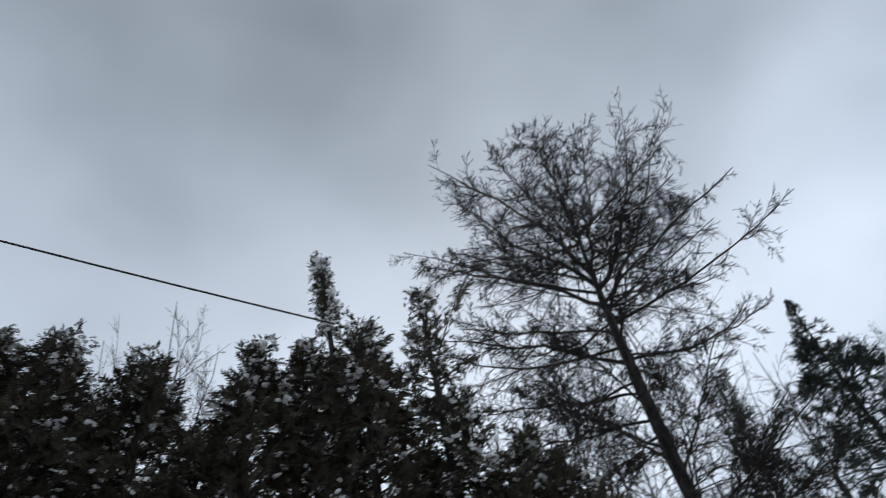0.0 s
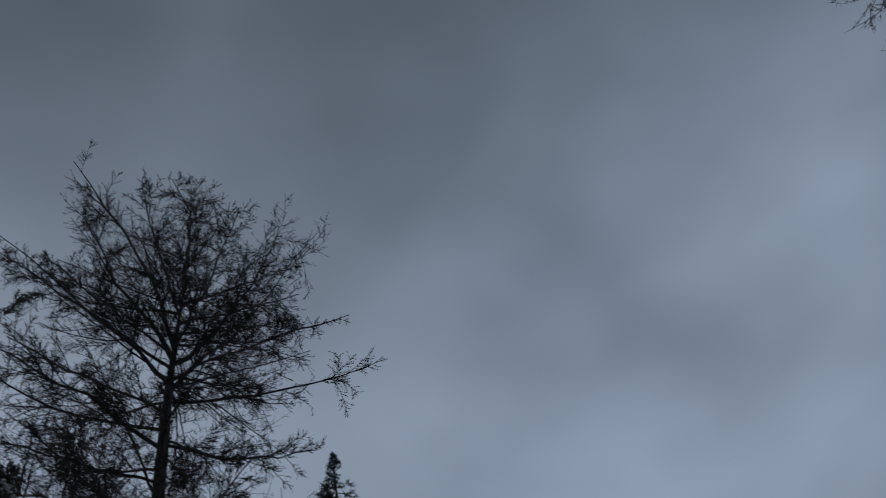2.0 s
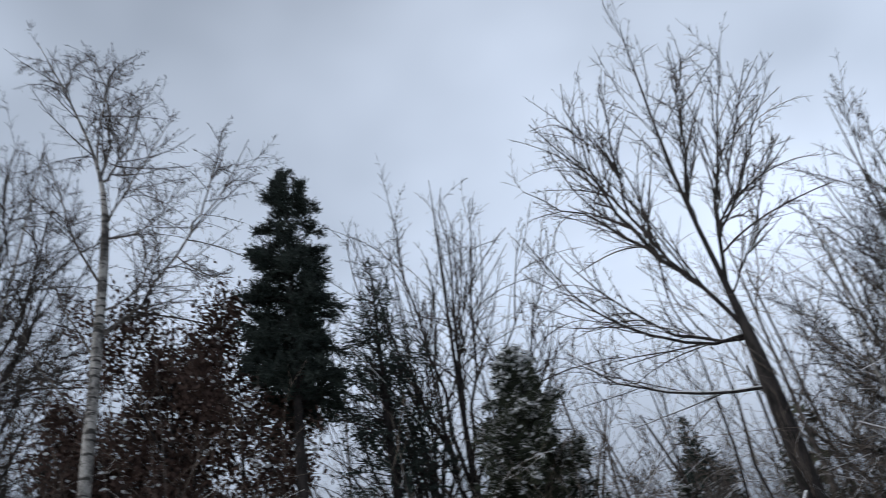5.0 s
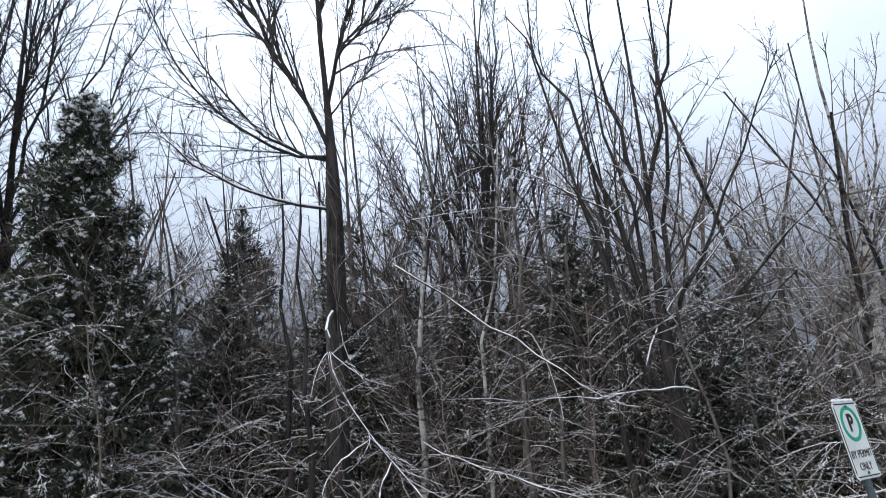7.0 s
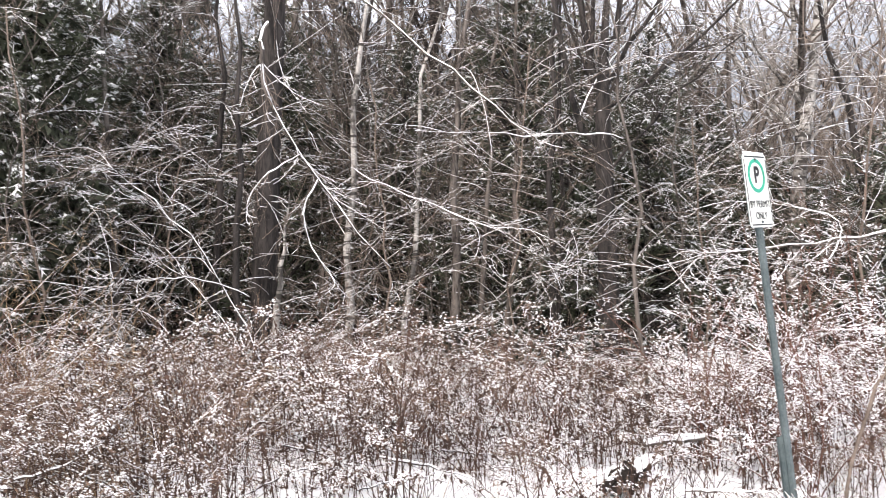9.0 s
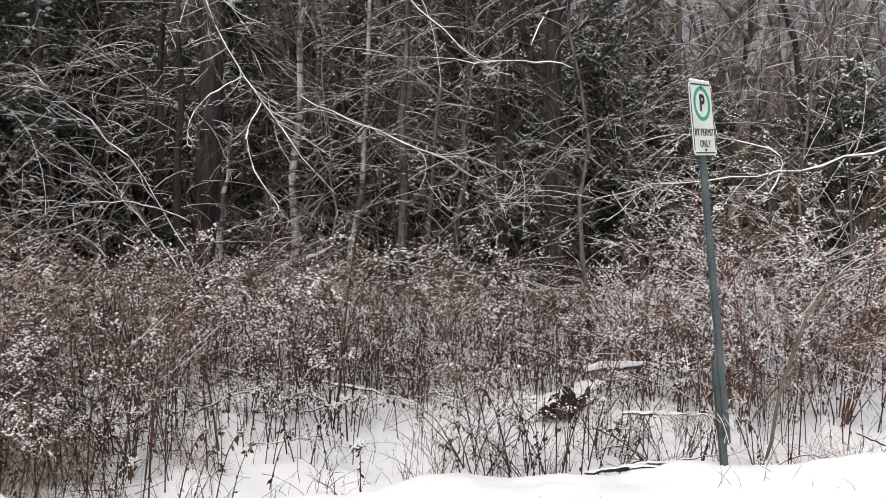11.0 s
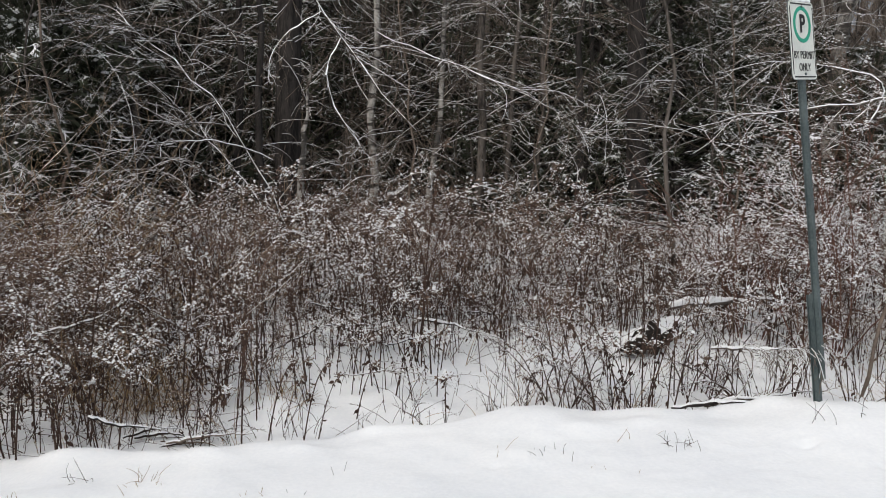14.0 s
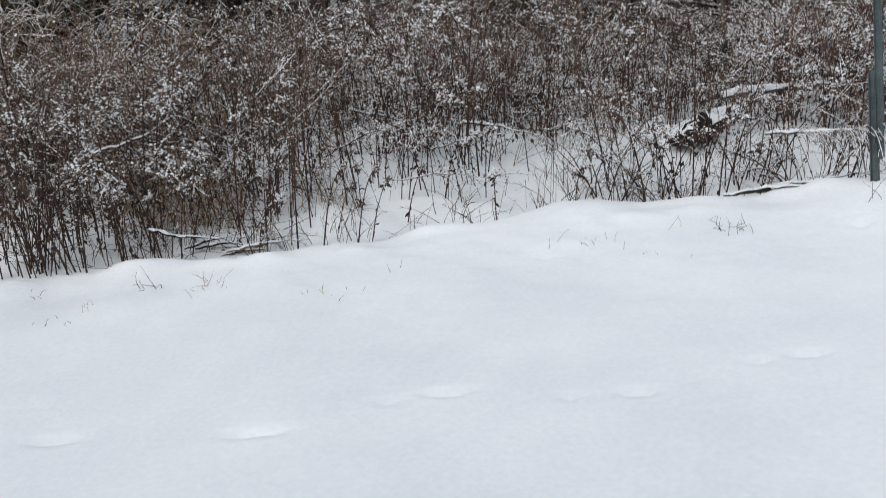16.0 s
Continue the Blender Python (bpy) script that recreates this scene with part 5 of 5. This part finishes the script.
def stubble():
    """The countless thin stems between the weeds, in loose clumps."""
    rng = np.random.default_rng(540)
    ob = thing("weed_stems", pose(0, 0, 0), "thin bare reddish weed stems standing in the snow", "weeds", "", "stuff")
    c = np.stack([rng.uniform(-4.6, 4.6, 330), 4.25 + 3.2 * rng.random(330) ** 1.5], 1)
    c = c[(rng.random(len(c)) > 0.75 * np.exp(-((c[:, 0] - 2.8) / 0.95) ** 2 - ((c[:, 1] - 5.5) / 0.7) ** 2)) & (c[:, 1] > crest_line(c[:, 0]) + 0.13) & (np.abs(c[:, 0]) < 0.72 * c[:, 1])]
    xy = np.repeat(c, 7, 0) + rng.normal(0, 0.07, (len(c) * 7, 2))
    xy[:, 1] = np.maximum(xy[:, 1], crest_line(xy[:, 0]) + 0.10)
    n = len(xy)
    h = np.repeat(rng.uniform(0.18, 0.6, len(c)), 7) * rng.uniform(0.45, 1.2, n)
    base = np.stack([xy[:, 0], xy[:, 1], ground_height(xy[:, 0], xy[:, 1]) - 0.03], 1)
    T = strand(base, np.stack([rng.normal(0, 1, n), rng.normal(0, 1, n), np.full(n, 4.0)], 1) * rng.choice((1.0, 1.0, 1.0, 2.6), (n, 1)) ** (1, 1, 0), h, 5, -0.02, 0.10, rng)
    R = np.stack([rng.uniform(0.0014, 0.0034, n), np.full(n, 0.0009)], 1)
    S, RS = grow(T, R, 3, rng, (0.45, 1.0), (20, 55), (0.12, 0.35), 2, 0.0, 0.1, 0.8, 0.0, 0.0012)
    half = rng.random(n) < 0.85
    part("stems", [tubes(T[half], R[half], 3), tubes(S, RS, 3)], M_WEED, ob)
    part("pale_stems", [tubes(T[~half], R[~half], 3)], M_TAWNY, ob)
    at, _ = along(S, rng.random(len(S)))
    part("snow", [pads_at(at[rng.random(len(at)) < 0.5], rng, 0.004, 0.013)], M_SNOWTUFT, ob)


stubble()


def litter():
    """The mat of broken stems and dead leaves in which the weeds stand."""
    rng = np.random.default_rng(560)
    ob = thing("weed_litter", pose(0, 0, 0), "matted broken weed stems and dead leaves flecked with snow", "weeds", "", "stuff")
    n = 17000
    xy = np.stack([rng.uniform(-6, 6, n), 4.4 + 4.6 * rng.random(n) ** 0.8], 1)
    s = xy[:, 1] - crest_line(xy[:, 0]) - 0.15
    thick = np.clip((s - 0.75) / 0.8, 0, 1) + 0.8 * (xy[:, 0] < -1.45) - 0.9 * np.exp(-((xy[:, 0] - 1.2) / 0.8) ** 2 - ((xy[:, 1] - 5.9) / 0.5) ** 2) - 1.2 * np.exp(-((xy[:, 0] - 2.8) / 0.95) ** 2 - ((xy[:, 1] - 5.6) / 0.6) ** 2)
    patch = 0.5 + 0.5 * np.sin(2.1 * xy[:, 0] + 0.8 * xy[:, 1]) * np.sin(1.3 * xy[:, 0] - 2.2 * xy[:, 1])
    keep = (s > 0) & (rng.random(n) < thick * (0.45 + 0.55 * patch)) & (np.abs(xy[:, 0]) < 0.75 * xy[:, 1])
    xy = xy[keep]
    n = len(xy)
    at = np.stack([xy[:, 0], xy[:, 1], ground_height(xy[:, 0], xy[:, 1]) + 0.36 * rng.random(n) ** 1.6], 1)
    T = strand(at, np.stack([rng.normal(0, 1, n), rng.normal(0, 0.7, n), rng.normal(0.1, 0.6, n)], 1), rng.uniform(0.08, 0.34, n), 3, -0.05, 0.15, rng)
    part("stems", [tubes(T, np.stack([rng.uniform(0.0014, 0.0036, n), np.full(n, 0.001)], 1), 3)], M_WEED, ob)
    k = rng.integers(0, n, 9000)
    part("leaves", [stamp(LEAF, at[k] + rng.normal(0, 0.06, (9000, 3)), *axes_of(rng.normal(0, 1, (9000, 3)), rng, 1.5), rng.uniform(0.02, 0.06, 9000))], M_WEED, ob)
    k = rng.integers(0, n, 5000)
    part("snow", [pads_at(T[k, 1] + (0, 0, 0.006), rng, 0.006, 0.02, TINY)], M_SNOWTUFT, ob)


litter()

for i, (px, py, h) in enumerate(((0.45, 5.45, 0.55), (0.75, 5.3, 0.45), (-1.9, 5.5, 0.7), (-2.4, 5.7, 0.9), (-1.2, 5.9, 0.5), (1.35, 5.6, 0.6), (-2.9, 5.3, 0.8), (1.7, 5.5, 0.7), (0.1, 6.3, 0.7), (-0.7, 6.6, 0.7))):
    shrub((px, py), h, 370 + i, M_WEED, "low bushy dead weed dusted with snow", 9, 0.45, 0.5)


def straw_clump(x, y, h, n, seed, mat, label):
    rng = np.random.default_rng(seed)
    ob = thing("grass_clump", base_at(x, y) @ Matrix.Translation((0, 0, 0.04)), label, "grass", "dry grass in the snow")
    at = np.stack([rng.normal(0, 0.06, n), rng.normal(0, 0.05, n), np.zeros(n)], 1)
    way = np.stack([rng.normal(0, 0.4, n), rng.normal(0, 0.3, n), np.ones(n)], 1)
    P = strand(at, way, h * rng.uniform(0.35, 1.1, n), 5, -0.10, 0.12, rng)
    R = np.tile([[0.0017, 0.0008]], (n, 1))
    part("tuft", [tubes(P, R, 3)], mat, ob, "", False, "stuff")
    return P


for x, y, h, n, mat in ((-2.03, 3.93, 0.16, 6, M_WEED), (-1.70, 3.91, 0.10, 16, M_STRAW), (-1.03, 3.79, 0.05, 5, M_DARK), (-1.15, 3.8, 0.05, 8, M_STRAW), (-0.80, 4.09, 0.06, 3, M_WEED),
                        (0.07, 4.28, 0.12, 3, M_STRAW), (0.26, 4.22, 0.07, 8, M_WEED), (0.97, 4.34, 0.10, 16, M_WEED), (0.72, 4.4, 0.09, 3, M_STRAW), (-2.6, 3.97, 0.10, 5, M_WEED),
                        (-2.26, 3.72, 0.06, 10, M_STRAW), (-2.28, 3.57, 0.05, 8, M_STRAW), (0.55, 4.05, 0.05, 5, M_STRAW), (1.75, 4.55, 0.16, 4, M_WEED), (2.05, 4.6, 0.18, 4, M_WEED), (2.3, 4.5, 0.10, 4, M_WEED)):
    straw_clump(x, y, h, n, int(x * 1000) + 9000, mat, "dry grass blades poking through the snow")
for x, y, h in ((-2.35, 4.95, 0.7), (-2.2, 5.05, 0.75), (-1.95, 5.1, 0.6), (-2.6, 5.1, 0.8), (0.85, 5.15, 0.25), (-1.3, 5.1, 0.3), (2.5, 5.2, 0.5), (2.75, 5.1, 0.45)):
    straw_clump(x, y, h, 54, int(x * 1000) + 19000, M_STRAW, "tawny dry grass standing in the snow")


# ---- the parking sign ----
def box(x0, x1, y0, y1, z0, z1):
    v = [(x, y, z) for x in (x0, x1) for y in (y0, y1) for z in (z0, z1)]
    return np.array(v), np.array([(0, 1, 3, 2), (4, 6, 7, 5), (0, 4, 5, 1), (2, 3, 7, 6), (0, 2, 6, 4), (1, 5, 7, 3)])


def plate(w, h, r, y0, y1, x=0.0, z=0.0):
    """An upright plate with rounded corners."""
    ring = []
    for cx, cz, a0 in ((w / 2 - r, h / 2 - r, 0), (-w / 2 + r, h / 2 - r, 90), (-w / 2 + r, -h / 2 + r, 180), (w / 2 - r, -h / 2 + r, 270)):
        for i in range(6):
            a = radians(a0 + 18 * i)
            ring.append((x + cx + r * math.cos(a), z + cz + r * math.sin(a)))
    n = len(ring)
    v = [(px, y, pz) for y in (y0, y1) for px, pz in ring]
    side = [(i, (i + 1) % n, n + (i + 1) % n, n + i) for i in range(n)]
    return [(np.array(v), np.array(side)), (np.array(v[:n]), np.array([tuple(range(n))])), (np.array(v[n:]), np.array([tuple(reversed(range(n)))]))]


def ring_band(r0, r1, y0, y1, x, z, n=40, tall=1.0):
    a = np.arange(n) * 2 * np.pi / n
    v = np.concatenate([np.stack([x + np.cos(a) * r, np.full(n, y), z + np.sin(a) * r * tall], 1) for r, y in ((r0, y0), (r1, y0), (r1, y1), (r0, y1))])
    f = [(k * n + i, k * n + (i + 1) % n, ((k + 1) % 4) * n + (i + 1) % n, ((k + 1) % 4) * n + i) for k in range(4) for i in range(n)]
    return v, np.array(f)


def lettering(name, text, size, x, z, parent, bold=0.0, squeeze=1.0):
    cu = bpy.data.curves.new(name, "FONT")
    cu.body, cu.size, cu.extrude, cu.offset = text, size, 0.0006, bold
    cu.align_x, cu.align_y = "CENTER", "CENTER"
    ob = new(name, cu)
    me = bpy.data.meshes.new_from_object(ob.evaluated_get(bpy.context.evaluated_depsgraph_get()))
    bpy.data.objects.remove(ob)
    me.name = name
    me.materials.clear()
    me.materials.append(M_BLACK)
    out = new(name, me)
    out.parent = parent
    out.matrix_local = pose(x, -0.0046, z, 90, 0, 0) @ Matrix.Diagonal((squeeze, 1, 1, 1))
    return out


def parking_sign():
    # the post leans: its foot in the bank, its head further west
    foot, head = Vector((1.86, 4.75, 0.1)), Vector((1.62, 4.835, 2.36))
    lean = (head - foot).normalized()
    face = Vector((0.70, -0.714, 0))
    face = (face - lean * face.dot(lean)).normalized()
    side = (-face).cross(lean).normalized()
    m = Matrix((side, -face, lean)).transposed().to_4x4()
    m.translation = foot
    sign = thing("parking_sign", m @ Matrix.Scale(1.0, 4), "green and white permit parking sign on a leaning steel post", "road sign")
    long = (head - foot).length

    def channel(x, wide, deep, z0, z1, t=0.004):
        # a U-shaped rail in one piece: web, two flanges, two lips
        w, e = wide / 2, wide / 2 + t
        half = [(0, x), (e, x), (e, x + deep - t), (e + 0.011, x + deep - t), (e + 0.011, x + deep), (w, x + deep), (w, x + t), (0, x + t)]
        outer, inner = half[1:6], half[6]
        ring = [(-px, py) for px, py in reversed(outer)] + outer + [inner, (-inner[0], inner[1])]
        n = len(ring)
        v = [(px, py, z) for z in (z0, z1) for px, py in ring]
        side = [(i, (i + 1) % n, n + (i + 1) % n, n + i) for i in range(n)]
        return [(np.array(v), np.array(side))]
    part("post", channel(0.006, 0.024, 0.026, 0.2, long - 0.01), M_STEEL, sign)
    part("anchor_post", channel(0.036, 0.030, 0.028, -0.35, 0.68, 0.005), M_STEEL, sign, "wider steel anchor stub")
    cz = long - 0.21
    panel = part("panel", plate(0.278, 0.418, 0.028, 0.001, 0.0045, 0, cz), M_STEEL, sign, "flat metal sign panel")
    part("face", plate(0.274, 0.414, 0.026, -0.002, 0.001, 0, cz), M_WHITE, panel, "white reflective face")
    part("border", [box(-0.116, 0.116, -0.0042, -0.002, cz + 0.190, cz + 0.197), box(-0.116, 0.116, -0.0042, -0.002, cz - 0.197, cz - 0.190),
                    box(-0.129, -0.124, -0.0042, -0.002, cz - 0.18, cz + 0.18), box(0.124, 0.129, -0.0042, -0.002, cz - 0.18, cz + 0.18)], M_BLACK, panel, "thin black border")
    part("circle", [ring_band(0.076, 0.097, -0.0044, -0.002, 0, cz + 0.085)], M_GREEN, panel, "green ring")
    lettering("letter", "P", 0.130, 0, cz + 0.085, panel, 0.004, 0.9)
    lettering("upper_text", "BY PERMIT", 0.058, 0, cz - 0.079, panel, 0.0, 0.85)
    lettering("lower_text", "ONLY", 0.058, 0, cz - 0.144, panel, 0.0, 0.85)
    for z in (cz + 0.178, cz - 0.178):
        part("bolt", [ring_band(0.001, 0.007, -0.009, -0.002, 0, z, 8)], M_STEEL, sign)
    for z0, z1 in ((0.60, 0.64), (0.28, 0.31)):
        part("clamp", [box(-0.03, 0.03, 0.034, 0.044, z0, z1)], M_STEEL, sign)
    rng = np.random.default_rng(600)
    edge = np.stack([np.linspace(-0.118, 0.118, 18), 0.002 + rng.normal(0, 0.0015, 18), long + 0.002 + rng.uniform(0, 0.004, 18)], 1)
    thick = rng.uniform(0.004, 0.011, 18)
    thick[[0, -1]] = 0.002
    part("snow", [tubes(edge[None], thick[None], 8)], M_SNOW, sign, "thin line of snow on its top edge", True)


parking_sign()


# ---- the wood beyond, which nobody could count ----
def far_wood():
    rng = np.random.default_rng(700)
    ob = thing("far_wood", pose(0, 0, 0), "dim grey-brown wood of bare trunks and dark evergreens", "wood", "", "stuff")
    n = 300
    az = np.radians(rng.uniform(-70, 55, n))
    d = rng.uniform(14.5, 26, n)
    base = np.stack([d * np.sin(az), d * np.cos(az), np.zeros(n)], 1)
    h = rng.uniform(5.5, 10.5, n)
    T = strand(base, np.stack([rng.normal(0, 0.03, n), rng.normal(0, 0.03, n), np.ones(n)], 1), h, 5, 0, 0.02, rng)
    R = np.stack([rng.uniform(0.04, 0.11, n), np.full(n, 0.015)], 1)
    B, RB = grow(T, R, 14, rng, (0.2, 1), (30, 60), (0.18, 0.36), 3, 0.06, 0.08, 0.35, 0, 0.006)
    S, RS = grow(B, RB, 6, rng, (0.2, 1), (25, 55), (0.3, 0.6), 2, 0.06, 0.1, 0.6, 0, 0.0045)
    part("trunks", [tubes(T, R, 6)], M_BARK, ob)
    part("twigs", [tubes(B, RB, 3), tubes(S, RS, 3)], M_TWIG, ob)
    m = 9000
    az = np.radians(rng.uniform(-72, 55, m))
    d = rng.uniform(15.5, 26, m)
    z = rng.random(m) ** 1.2 * (5.4 + 1.5 * np.sin(az * 23) + 0.9 * np.sin(az * 61 + 1)) * np.where(az > 0.27, 0.42, 1.0)
    at = np.stack([d * np.sin(az), d * np.cos(az), z], 1)
    way = unit(rng.normal(0, 1, (m, 3)) + (0, 0, 0.2))
    part("foliage", [stamp(TUFT, at, *axes_of(way, rng, 1.0), rng.uniform(0.5, 0.95, m))], M_CEDAR, ob)
    part("snow", [pads_at(at[:2500] + (0, 0, 0.1), rng, 0.06, 0.16)], M_SNOWTUFT, ob)


far_wood()


def understorey():
    """The tangle of bare brush under the trees."""
    rng = np.random.default_rng(720)
    ob = thing("understorey", pose(0, 0, 0), "grey-brown tangle of bare brush lined with snow", "brush", "", "stuff")
    n, west = 1050, 280
    az = np.radians(np.concatenate([rng.uniform(-42, 42, n - west - 150), rng.uniform(-30, 2, 150), rng.uniform(-68, -42, west)]))
    d = rng.uniform(10.2, 14.5, n)
    tall = np.concatenate([rng.uniform(1.6, 6.2, n - west - 150), rng.uniform(5.0, 8.0, 150), rng.uniform(3.5, 7.4, west)])
    tall = tall * np.where((az > -0.02) & (az < 0.24), 0.72, 1.0)
    base = np.stack([d * np.sin(az), d * np.cos(az), np.full(n, 0.3)], 1)
    T = strand(base, np.stack([rng.normal(0, 0.28, n), rng.normal(0, 0.3, n), np.ones(n)], 1), tall, 6, 0.01, 0.08, rng)
    R = np.stack([rng.uniform(0.006, 0.02, n), np.full(n, 0.003)], 1)
    B, RB = grow(T, R, 8, rng, (0.2, 1), (30, 70), (0.2, 0.4), 4, 0.03, 0.12, 0.4, 0.3, 0.0028)
    S, RS = grow(B, RB, 3, rng, (0.1, 1), (25, 55), (0.35, 0.7), 2, 0.0, 0.12, 0.6, 0.3, 0.0025)
    part("stems", [tubes(T, R, 4)], M_BARK, ob)
    part("twigs", [tubes(B, RB, 3), tubes(S, RS, 3)], M_TWIG, ob)
    part("snow", snow_along([(B, RB)], rng, 0.3, 0.8), M_SNOWTUFT, ob)


understorey()
